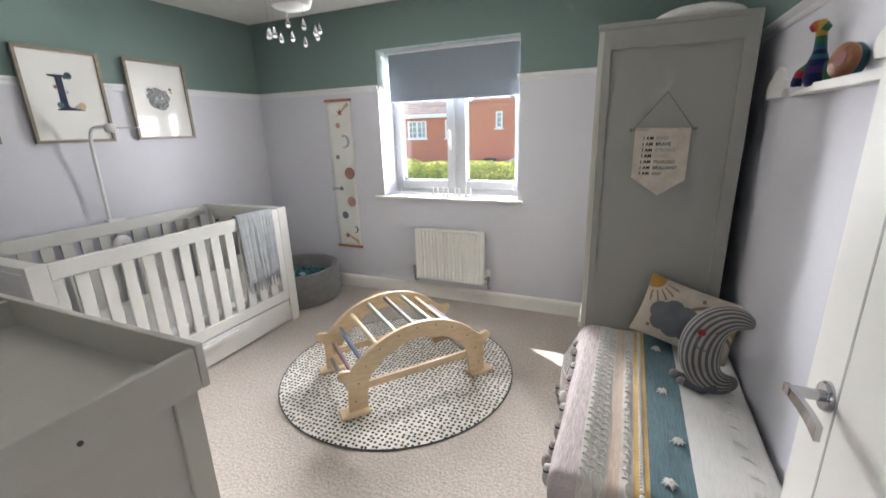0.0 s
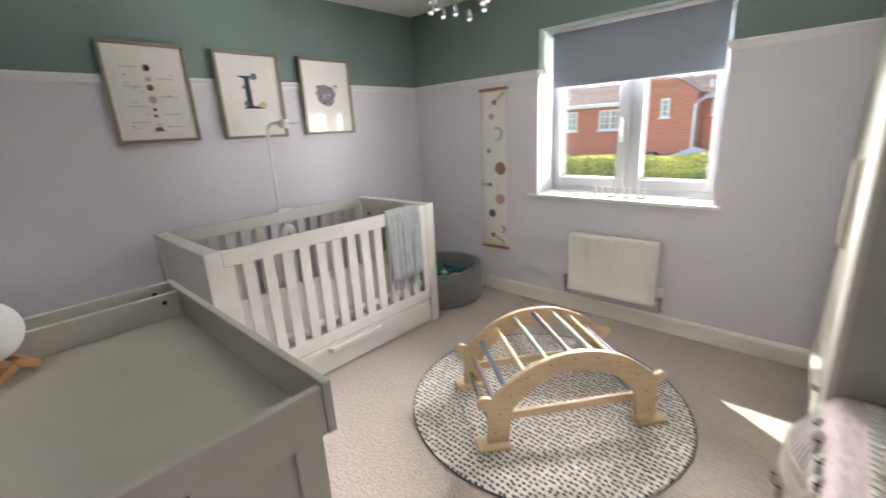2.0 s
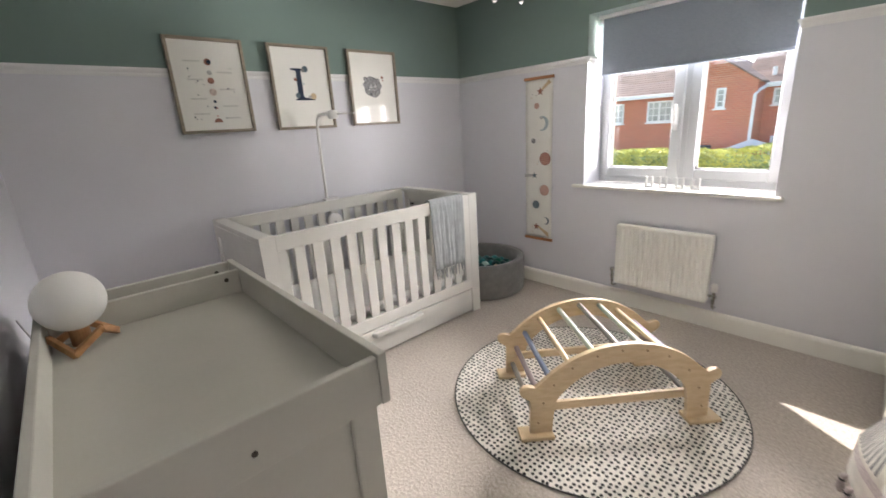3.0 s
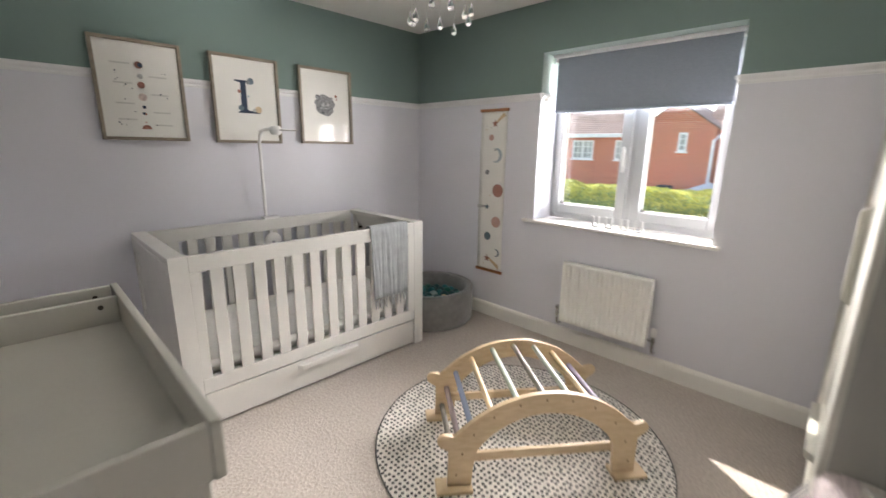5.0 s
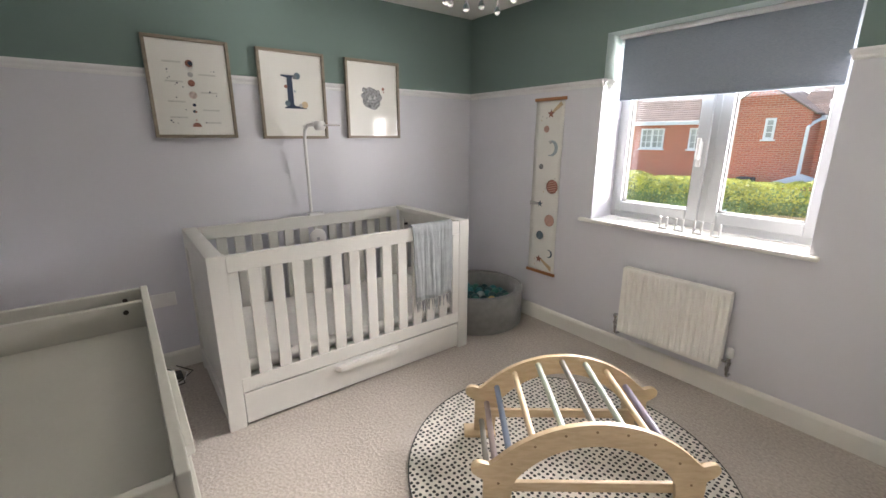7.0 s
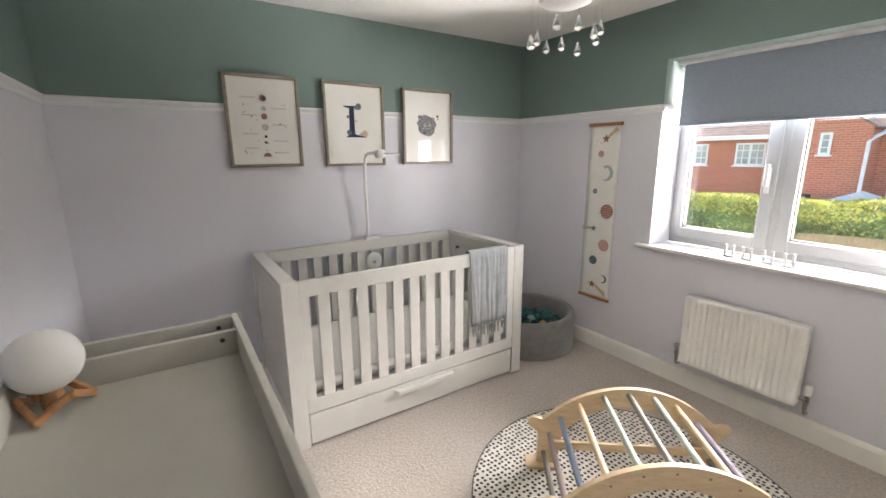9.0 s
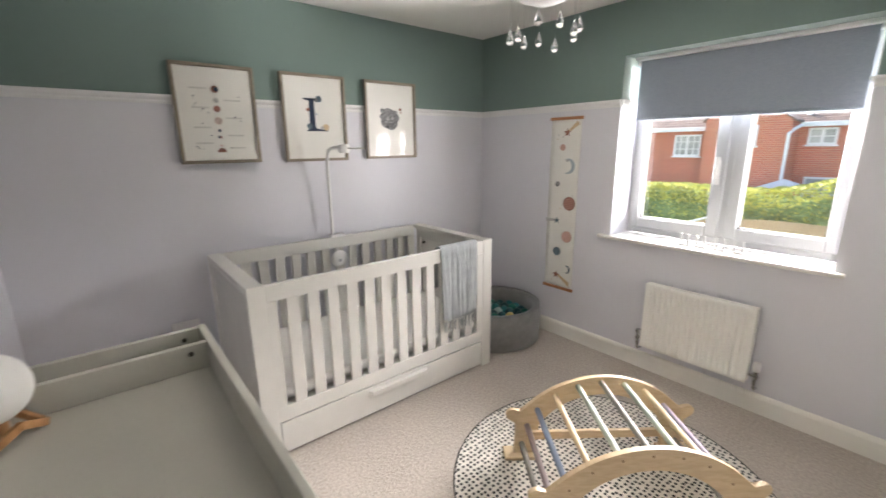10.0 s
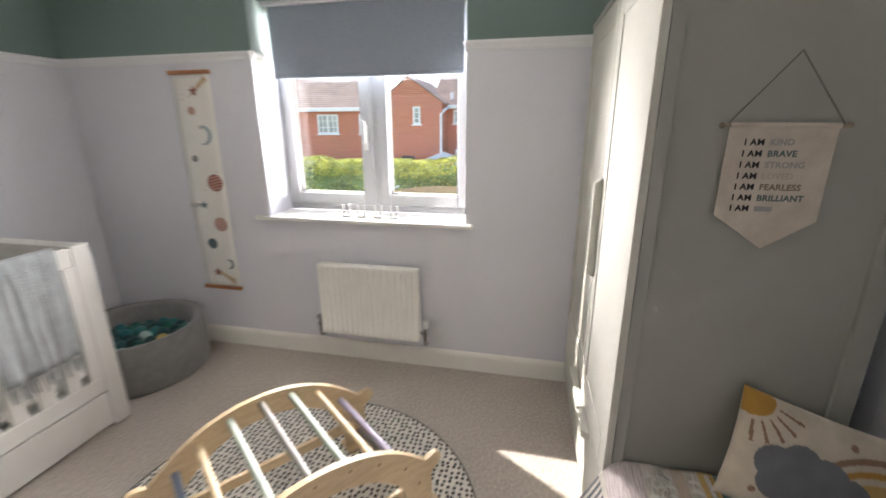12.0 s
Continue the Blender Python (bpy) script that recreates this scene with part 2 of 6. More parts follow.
def carpet_material():
    mat = material("beige_twist_carpet", (0.47, 0.41, 0.35), 0.97, sheen=0.3, spec=0.1)
    nt = mat.node_tree
    p = nt.nodes["Principled BSDF"]
    co = nt.nodes.new("ShaderNodeTexCoord")
    a, b, c = (nt.nodes.new("ShaderNodeTexNoise") for _ in range(3))
    for n, s, d in ((a, 72, 5), (b, 340, 3), (c, 2.2, 3)):
        n.inputs["Scale"].default_value, n.inputs["Detail"].default_value = s, d
        nt.links.new(co.outputs["Object"], n.inputs["Vector"])
    mix = nt.nodes.new("ShaderNodeMath")
    mix.operation = "MULTIPLY_ADD"
    mix.inputs[1].default_value = 0.75
    nt.links.new(a.outputs[0], mix.inputs[0])
    half = nt.nodes.new("ShaderNodeMath")
    half.operation = "MULTIPLY_ADD"
    half.inputs[1].default_value = 0.35
    nt.links.new(b.outputs[0], half.inputs[0])
    third = nt.nodes.new("ShaderNodeMath")
    third.operation = "MULTIPLY"
    third.inputs[1].default_value = 0.25
    nt.links.new(c.outputs[0], third.inputs[0])
    nt.links.new(third.outputs[0], half.inputs[2])
    nt.links.new(half.outputs[0], mix.inputs[2])
    ramp = nt.nodes.new("ShaderNodeValToRGB")
    ramp.color_ramp.elements[0].position, ramp.color_ramp.elements[0].color = 0.50, (0.352, 0.304, 0.262, 1)
    ramp.color_ramp.elements[1].position, ramp.color_ramp.elements[1].color = 0.86, (0.55, 0.49, 0.435, 1)
    nt.links.new(mix.outputs[0], ramp.inputs[0])
    nt.links.new(ramp.outputs[0], p.inputs["Base Color"])
    bump = nt.nodes.new("ShaderNodeBump")
    bump.inputs["Strength"].default_value, bump.inputs["Distance"].default_value = 0.9, 0.008
    nt.links.new(mix.outputs[0], bump.inputs["Height"])
    nt.links.new(bump.outputs[0], p.inputs["Normal"])
    return mat


def rug_material():
    """Cream cotton with a print of uneven black spots."""
    mat = fabric("cream_rug_with_black_spots", (0.72, 0.68, 0.62), 500, 0.4)
    nt = mat.node_tree
    p = nt.nodes["Principled BSDF"]
    base = p.inputs["Base Color"].links[0].from_socket
    co, vo, ns = nt.nodes.new("ShaderNodeTexCoord"), nt.nodes.new("ShaderNodeTexVoronoi"), nt.nodes.new("ShaderNodeTexNoise")
    vo.inputs["Scale"].default_value, vo.inputs["Randomness"].default_value = 40.0, 0.38
    vo.voronoi_dimensions = "2D"
    ns.inputs["Scale"].default_value = 60
    warp = nt.nodes.new("ShaderNodeVectorMath")
    warp.operation = "MULTIPLY_ADD"
    warp.inputs[1].default_value = (0.006, 0.006, 0)
    nt.links.new(co.outputs["Object"], ns.inputs["Vector"])
    nt.links.new(ns.outputs["Color"], warp.inputs[0])
    nt.links.new(co.outputs["Object"], warp.inputs[2])
    nt.links.new(warp.outputs[0], vo.inputs["Vector"])
    edge = nt.nodes.new("ShaderNodeMapRange")
    edge.inputs["From Min"].default_value, edge.inputs["From Max"].default_value = 0.285, 0.33
    nt.links.new(vo.outputs["Distance"], edge.inputs["Value"])
    mix = nt.nodes.new("ShaderNodeMix")
    mix.data_type = "RGBA"
    mix.inputs[6].default_value = (0.022, 0.021, 0.022, 1)
    nt.links.new(edge.outputs[0], mix.inputs[0])
    nt.links.new(base, mix.inputs[7])
    nt.links.new(mix.outputs[2], p.inputs["Base Color"])
    return mat


def glass_material(name, gloss=0.05, tint=(1, 1, 1), rough=0.02):
    mat = bpy.data.materials.new(name)
    mat.use_nodes = True
    nt = mat.node_tree
    nt.nodes.remove(nt.nodes["Principled BSDF"])
    t, g, mx = nt.nodes.new("ShaderNodeBsdfTransparent"), nt.nodes.new("ShaderNodeBsdfGlossy"), nt.nodes.new("ShaderNodeMixShader")
    mx.inputs[0].default_value = gloss
    t.inputs[0].default_value = (*tint, 1)
    g.inputs["Roughness"].default_value = rough
    nt.links.new(t.outputs[0], mx.inputs[1])
    nt.links.new(g.outputs[0], mx.inputs[2])
    nt.links.new(mx.outputs[0], nt.nodes["Material Output"].inputs[0])
    return mat


GLASS = glass_material("clear_glass")
CARPET = carpet_material()
SPOTS = rug_material()

# ---- the room ----
XL, XR, YS, YN, H, DADO = -3.09, 0.655, -0.09, 3.085, 2.4, 1.805
WX0, WX1, WZ0, WZ1 = -1.783, -0.597, 0.895, 2.072          # window opening
DX0, DX1, DZ = -0.26, 0.57, 2.03                            # doorway behind the camera


def wall(name, pieces):
    """A wall of blocks, split at the dado line into lilac below and sage above."""
    bm = bmesh.new()
    for x0, y0, z0, x1, y1, z1 in pieces:
        for a, b, m in ((z0, min(z1, DADO - 0.015), 0), (max(z0, DADO - 0.015), z1, 1)):
            if b - a > 1e-4:
                n = len(bm.faces)
                add_box(bm, x0, y0, a, x1, y1, b, bevel=0)
                bm.faces.ensure_lookup_table()
                for f in bm.faces[n:]:
                    f.material_index = m
    return tagged(part(name, bm, (LILAC, SAGE, SAGELIT)), "painted plaster wall, lilac white below and sage green above", "wall", kind="structure")


T = 0.28
wall("wall_west", [(XL - T, YS - T, 0, XL, YN + T, H)])
wall("wall_east", [(XR, YS - T, 0, XR + T, YN + T, H)])
TN = 0.34
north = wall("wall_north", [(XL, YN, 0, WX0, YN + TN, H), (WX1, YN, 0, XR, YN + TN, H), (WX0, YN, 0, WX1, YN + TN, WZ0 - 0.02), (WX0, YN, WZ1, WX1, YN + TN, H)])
for f in north.data.polygons:          # upper reveals: sage with the window's brightness put into the colour
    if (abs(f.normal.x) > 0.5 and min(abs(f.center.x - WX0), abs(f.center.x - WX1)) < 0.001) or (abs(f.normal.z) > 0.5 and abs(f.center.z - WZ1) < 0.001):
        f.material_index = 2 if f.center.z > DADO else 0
wall("wall_south", [(XL, YS - 0.12, 0, DX0, YS, H), (DX1, YS - 0.12, 0, XR, YS, H), (DX0, YS - 0.12, DZ, DX1, YS, H)])
wall("wall_landing", [(XL, YS - 1.6, 0, XR, YS - 1.5, H), (-1.1, YS - 1.5, 0, -1.0, YS - 0.12, H), (XR, YS - 1.6, 0, XR + T, YS - T, H)])
tagged(part("floor", box(XL - T, YS - 1.6, -0.15, XR + T, YN + T, 0, bevel=0), CARPET), "beige twist-pile fitted carpet", "carpet", kind="structure")
tagged(part("ceiling", box(XL - T, YS - 1.6, H, XR + T, YN + T, H + 0.12, bevel=0), CEIL), "plain white painted ceiling", "ceiling", kind="structure")


def strip(name, profile, runs, mat, label):
    """A moulding: a profile of (out, up) carried along straight runs of (start, end, outward)."""
    bm = bmesh.new()
    for a, b, out in runs:
        a, b, out = Vector(a), Vector(b), Vector(out)
        rows = [[bm.verts.new(p + out * o + Vector((0, 0, u))) for o, u in profile] for p in (a, b)]
        for i in range(len(profile) - 1):
            bm.faces.new((rows[0][i], rows[0][i + 1], rows[1][i + 1], rows[1][i]))
        bm.faces.new(rows[0])
        bm.faces.new(rows[1])
    return tagged(part(name, bm, mat), label, name.split("_")[0], kind="structure")


SKIRT = [(0.0, 0.0), (0.016, 0.0), (0.016, 0.095), (0.012, 0.108), (0.006, 0.115), (0.0, 0.118)]
strip("baseboard_north", SKIRT, [((XL + 0.016, YN, 0), (XR, YN, 0), (0, -1, 0))], TRIM, "cream white painted skirting board")
strip("baseboard_west", SKIRT, [((XL, YS, 0), (XL, YN, 0), (1, 0, 0))], TRIM, "cream white painted skirting board")
strip("baseboard_east", SKIRT, [((XR, YS, 0), (XR, YN - 0.016, 0), (-1, 0, 0))], TRIM, "cream white painted skirting board")
strip("baseboard_south", SKIRT, [((XL + 0.016, YS, 0), (DX0 - 0.08, YS, 0), (0, 1, 0))], TRIM, "cream white painted skirting board")
RAIL = [(0.0, -0.045), (0.006, -0.045), (0.009, -0.036), (0.009, -0.026), (0.016, -0.018), (0.021, -0.010), (0.021, 0.0), (0.0, 0.004)]
rail_runs = [("north", (XL + 0.021, YN), (WX0 + 0.0, YN), (0, -1)), ("north_far", (WX1, YN), (XR, YN), (0, -1)), ("west", (XL, YS), (XL, YN), (1, 0)), ("east", (XR, YS), (XR, YN - 0.021), (-1, 0)), ("south", (XL + 0.021, YS), (DX0 - 0.08, YS), (0, 1))]
for name, a, b, out in rail_runs:
    strip("trim_" + name, RAIL, [((*a, DADO), (*b, DADO), (*out, 0))], RAILPAINT, "white moulded picture rail between the two wall paints")
for name, x, w in (("trim_reveal", WX0, 1), ("trim_reveal_far", WX1, -1)):
    strip(name, RAIL, [((x, YN + 0.002, DADO), (x, YN + 0.11, DADO), (w, 0, 0))], RAILPAINT, "short end of the rail in the window reveal")
bm = boxes([(DX0 - 0.07, YS, 0, DX0, YS + 0.018, DZ + 0.07), (DX1, YS, 0, DX1 + 0.07, YS + 0.018, DZ + 0.07), (DX0, YS, DZ, DX1, YS + 0.018, DZ + 0.07)])
tagged(part("trim_doorway", bm, TRIM), "white door surround", "architrave", kind="structure")


# ---- window ----
def window():
    w = thing("window_1", "white plastic casement window with two clear panes", "window", (-1.19, YN + 0.24, WZ0), kind="structure")
    y0, y1, f = YN + 0.235, YN + 0.30, 0.04
    parts_at = [(WX0, y0, WZ0, WX0 + f, y1, WZ1), (WX1 - f, y0, WZ0, WX1, y1, WZ1), (WX0 + f, y0, WZ0, WX1 - f, y1, WZ0 + 0.05), (WX0 + f, y0, WZ1 - f, WX1 - f, y1, WZ1), (-1.207, y0, WZ0 + 0.05, -1.155, y1, WZ1 - f)]
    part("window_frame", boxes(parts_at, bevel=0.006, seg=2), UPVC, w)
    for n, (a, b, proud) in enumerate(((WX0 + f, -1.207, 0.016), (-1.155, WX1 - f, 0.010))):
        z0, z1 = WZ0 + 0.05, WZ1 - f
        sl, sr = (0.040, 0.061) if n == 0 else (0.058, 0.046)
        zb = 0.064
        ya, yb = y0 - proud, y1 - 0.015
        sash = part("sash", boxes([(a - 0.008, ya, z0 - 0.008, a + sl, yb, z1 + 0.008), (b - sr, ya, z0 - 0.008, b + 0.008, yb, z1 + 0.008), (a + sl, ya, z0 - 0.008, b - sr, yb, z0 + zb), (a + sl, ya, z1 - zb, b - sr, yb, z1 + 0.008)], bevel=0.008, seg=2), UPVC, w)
        part("gasket", boxes([(a + sl, ya + 0.018, z0 + zb, a + sl + 0.005, yb, z1 - zb), (b - sr - 0.005, ya + 0.018, z0 + zb, b - sr, yb, z1 - zb), (a + sl, ya + 0.018, z0 + zb, b - sr, yb, z0 + zb + 0.005)], bevel=0), DARKGAP, sash, "dark rubber gasket")
        pane = part("pane", box(a + sl, y0 + 0.03, z0 + zb, b - sr, y0 + 0.034, z1 - zb, bevel=0), GLASS, sash, "clear glass")
        pane.visible_shadow = False
        if n == 0:
            h = part("handle", box(b - 0.044, ya - 0.012, 1.27, b - 0.016, ya, 1.42, bevel=0.005, seg=2), WHITEPLASTIC, sash, "white plastic window handle")
            part("lever", box(b - 0.041, ya - 0.036, 1.31, b - 0.020, ya - 0.012, 1.44, bevel=0.006, seg=2), WHITEPLASTIC, h)
    part("window_sill", box(-1.872, YN - 0.032, WZ0 - 0.022, -0.552, y0, WZ0 + 0.002, bevel=0.008, seg=3), TRIM, w, "white painted window board")


window()
BLINDCLOTH = wood("grey_blue_slub_cloth", (0.285, 0.315, 0.365), (0.20, 0.23, 0.275), (22, 22, 420), 0.9)


def roller_blind():
    b = thing("roller_blind", "grey blue roller blind half lowered in the window recess", "blind", (-1.18, 3.22, 2.03))
    part("cassette", add_rod(box(-1.772, 3.195, 2.05, -0.608, 3.255, WZ1 - 0.002, bevel=0.004), (-1.765, 3.235, 2.035), (-0.612, 3.235, 2.035), 0.014, 16), WHITEPLASTIC, b, "white head rail and roller")
    part("cloth", box(-1.742, 3.217, 1.69, -0.632, 3.220, 2.045, bevel=0), BLINDCLOTH, b)
    part("bottom_bar", box(-1.742, 3.212, 1.674, -0.632, 3.225, 1.692, bevel=0.004, seg=2), BLINDCLOTH, b)
    part("pull_cord", add_tube(bmesh.new(), [(-0.615, 3.19, 2.03), (-0.613, 3.188, 1.6), (-0.614, 3.194, 1.3), (-0.611, 3.2, 1.6), (-0.613, 3.205, 2.03)], 0.0016, 6), WHITEPLASTIC, b, "thin white cord")


roller_blind()


# ---- radiator ----
def radiator():
    x0, x1, z0, z1, yf, yb = -1.457, -0.85, 0.198, 0.638, 2.988, 3.045
    r = thing("radiator", "white steel panel radiator under the window", "radiator", ((x0 + x1) / 2, yb, z0))
    bm = bmesh.new()
    prof, n = [], 17
    w = (x1 - x0 - 0.05) / n
    prof.append((x0, yf + 0.003))
    prof.append((x0 + 0.014, yf + 0.002))
    for k in range(n):
        a = x0 + 0.025 + k * w
        prof += [(a + s * w, yf + 0.018 * (0.5 + 0.5 * math.cos(2 * math.pi * s)) ** 0.7) for s in (0, 0.12, 0.25, 0.38, 0.5, 0.62, 0.75, 0.88)]
    prof.append((x1 - 0.025, yf + 0.018))
    prof += [(x1 - 0.014, yf + 0.002), (x1, yf + 0.003)]
    zs = ((z0, 0.004), (z0 + 0.014, 0.0), (z0 + 0.03, 0.0), (z1 - 0.03, 0.0), (z1 - 0.014, 0.0), (z1, 0.004))
    rows = []
    for j, (z, o) in enumerate(zs):
        flat = j in (0, 1, 4, 5)
        rows.append([bm.verts.new((x, (yf + 0.001 if flat else y) + o, z)) for x, y in prof])
    for a, b in zip(rows, rows[1:]):
        for i in range(len(prof) - 1):
            bm.faces.new((a[i], a[i + 1], b[i + 1], b[i]))
    smooth(part("front_panel", bm, RADWHITE, r), 75)
    part("side_panel", box(x0 - 0.001, yf + 0.006, z0 + 0.01, x0 + 0.006, yb, z1 + 0.001, bevel=0.002), RADWHITE, r)
    part("side_panel", box(x1 - 0.006, yf + 0.006, z0 + 0.01, x1 + 0.001, yb, z1 + 0.001, bevel=0.002), RADWHITE, r)
    part("back_panel", box(x0 + 0.01, yb - 0.01, z0 + 0.005, x1 - 0.01, yb, z1 - 0.006, bevel=0.002), RADWHITE, r)
    part("top_cap", box(x0, yf + 0.005, z1 - 0.004, x1, yb, z1 + 0.003, bevel=0.002), RADWHITE, r)
    for x in (x0 + 0.1, x1 - 0.1):
        part("bracket", box(x - 0.015, yb, z0 + 0.05, x + 0.015, YN, z1 - 0.05, bevel=0.002), RADWHITE, r)
    for s, x in ((-1, x0), (1, x1)):
        v = part("valve", add_rod(add_rod(add_rod(rod((x, yb - 0.015, z0 + 0.045), (x + s * 0.045, yb - 0.015, z0 + 0.045), 0.009), (x + s * 0.033, yb - 0.015, z0 + 0.02), (x + s * 0.033, yb - 0.015, z0 + 0.075), 0.012), (x + s * 0.033, yb - 0.015, z0 + 0.03), (x + s * 0.033, yb - 0.015, z0 + 0.045), 0.016, 6), (x + s * 0.033, yb - 0.015, z0 - 0.01), (x + s * 0.033, yb - 0.015, z0 + 0.02), 0.0105, 6), CHROME, r, "chrome radiator valve")
        smooth(v)
        cap = lathe([(0, 0), (0.016, 0), (0.019, 0.006), (0.019, 0.045 if s > 0 else 0.018), (0.015, 0.052 if s > 0 else 0.024), (0, 0.054 if s > 0 else 0.026)], (x + s * 0.033, yb - 0.015, z0 + 0.075), 20)
        smooth(part("valve_cap", cap, WHITEPLASTIC if s > 0 else CHROME, v, "white thermostat head" if s > 0 else "chrome cap"))
        smooth(part("pipe", tube([(x + s * 0.033, yb - 0.015, z0 - 0.01), (x + s * 0.033, yb - 0.015, z0 - 0.03), (x + s * 0.033, yb + 0.0, z0 - 0.045), (x + s * 0.033, YN, z0 - 0.05)], 0.0075), CHROME, r, "short chrome pipe into the wall"))


radiator()


# ---- cot ----
CX0, CX1, CY0, CY1, CZ = -3.02, -2.2, 0.765, 2.322, 0.913


def bar_handle(name, a, b, out, depth, wide, parent, mat, m_along):
    """A bar handle with slanted ends: from a to b, standing out by depth, wide across."""
    a, b, out, side = Vector(a), Vector(b), Vector(out), Vector(m_along)
    way = (b - a).normalized()
    bm = bmesh.new()
    rows = []
    for s in (-1, 1):
        o = side * (wide / 2) * s
        rows.append([bm.verts.new(p + o) for p in (a, a + way * 0.02 + out * depth, b - way * 0.02 + out * depth, b)])
    l, r = rows
    bm.faces.new(l)
    bm.faces.new(r[::-1])
    for i in range(4):
        bm.faces.new((l[i], l[(i + 1) % 4], r[(i + 1) % 4], r[i]))
    bmesh.ops.bevel(bm, geom=bm.edges[:], offset=0.003, segments=2, affect="EDGES", profile=0.5)
    return part(name, bm, mat, parent)


def cot():
    c = thing("cot", "pale grey painted wooden cot with slatted sides and a drawer below", "cot", ((CX0 + CX1) / 2, (CY0 + CY1) / 2, 0))
    for y, s in ((CY0, 1), (CY1, -1)):
        lo, hi = min(y, y + s * 0.04), max(y, y + s * 0.04)
        e = part("end_panel", box(CX0 + 0.05, lo + 0.012, 0.06, CX1 - 0.05, hi - 0.01, CZ - 0.065, bevel=0.002), GREYWHITE, c)
        part("top_rail", box(CX0, min(y, y + s * 0.075), CZ - 0.03, CX1 - 0.033, max(y, y + s * 0.075), CZ, bevel=0.004, seg=2), GREYWHITE, e)
        part("upper_rail", box(CX0 + 0.05, lo, CZ - 0.105, CX1 - 0.05, hi, CZ - 0.032, bevel=0.003), GREYWHITE, e)
        part("lower_rail", box(CX0 + 0.05, lo, 0.05, CX1 - 0.05, hi, 0.14, bevel=0.003), GREYWHITE, e)
        part("stile", box(CX0, lo, 0, CX0 + 0.05, hi, CZ - 0.03, bevel=0.003), GREYWHITE, e)
        part("stile", box(CX1 - 0.05, lo, 0, CX1 - 0.033, hi, CZ - 0.03, bevel=0.003), GREYWHITE, e)
        part("corner_post", box(CX1 - 0.033, min(y, y + s * 0.08), 0, CX1, max(y, y + s * 0.08), CZ + 0.002, bevel=0.002, seg=2), GREYWHITE, c)
    ya, yb = CY0 + 0.08, CY1 - 0.08
    for side, (x0, x1) in (("front_rail", (CX1 - 0.03, CX1 - 0.0015)), ("back_rail", (CX0 + 0.004, CX0 + 0.03))):
        top = part(side, box(x0, ya, 0.828, x1, yb, CZ - 0.003, bevel=0.004, seg=2), GREYWHITE, c)
        part("bottom_rail", box(x0, ya, 0.195, x1, yb, 0.274, bevel=0.004, seg=2), GREYWHITE, c)
        part("stile", box(x0, ya, 0.274, x1, 0.892, 0.828, bevel=0.001), GREYWHITE, c)
        part("stile", box(x0, 2.188, 0.274, x1, yb, 0.828, bevel=0.001), GREYWHITE, c)
        first, pitch = 0.892 + 0.0423, 0.0423 + 0.0623
        slat = part("slat", box(x0 + 0.005, first, 0.272, x1 - 0.005, first + 0.0623, 0.83, bevel=0.004, seg=2), GREYWHITE, c)
        for k in range(1, 12):
            o = slat.copy()
            scene.collection.objects.link(o)
            o.location.y += k * pitch
    part("base_board", box(CX0 + 0.03, CY0 + 0.04, 0.215, CX1 - 0.03, CY1 - 0.04, 0.242, bevel=0.002), GREYWHITE, c)
    d = part("drawer", boxes([(CX1 - 0.028, ya + 0.004, 0.016, CX1 - 0.004, yb - 0.004, 0.187), (CX0 + 0.1, ya + 0.02, 0.03, CX1 - 0.028, yb - 0.02, 0.15)], bevel=0.003), GREYWHITE, c)
    bar_handle("handle", (CX1 - 0.004, 1.335, 0.155), (CX1 - 0.004, 1.755, 0.155), (1, 0, 0), 0.03, 0.03, d, GREYWHITE, (0, 0, 1))
    for y in (CY0 + 0.052, CY1 - 0.052):
        for z in (0.30, 0.78):
            part("bolt_cap", rod((CX0 + 0.12, y - 0.012, z), (CX0 + 0.12, y + 0.012, z), 0.009, 12), HOLE, c, "dark bolt hole")


cot()


def sheet_material():
    mat = fabric("white_cotton_sheet_with_grey_stars", (0.93, 0.92, 0.90), 700, 0.15, vary=0.04)
    nt = mat.node_tree
    p = nt.nodes["Principled BSDF"]
    base = p.inputs["Base Color"].links[0].from_socket
    co, vo, edge, mix = nt.nodes.new("ShaderNodeTexCoord"), nt.nodes.new("ShaderNodeTexVoronoi"), nt.nodes.new("ShaderNodeMapRange"), nt.nodes.new("ShaderNodeMix")
    vo.inputs["Scale"].default_value, vo.inputs["Randomness"].default_value = 15, 0.6
    edge.inputs["From Min"].default_value, edge.inputs["From Max"].default_value = 0.13, 0.17
    mix.data_type = "RGBA"
    mix.inputs[6].default_value = (0.58, 0.58, 0.58, 1)
    nt.links.new(co.outputs["Object"], vo.inputs["Vector"])
    nt.links.new(vo.outputs["Distance"], edge.inputs["Value"])
    nt.links.new(edge.outputs[0], mix.inputs[0])
    nt.links.new(base, mix.inputs[7])
    nt.links.new(mix.outputs[2], p.inputs["Base Color"])
    return mat


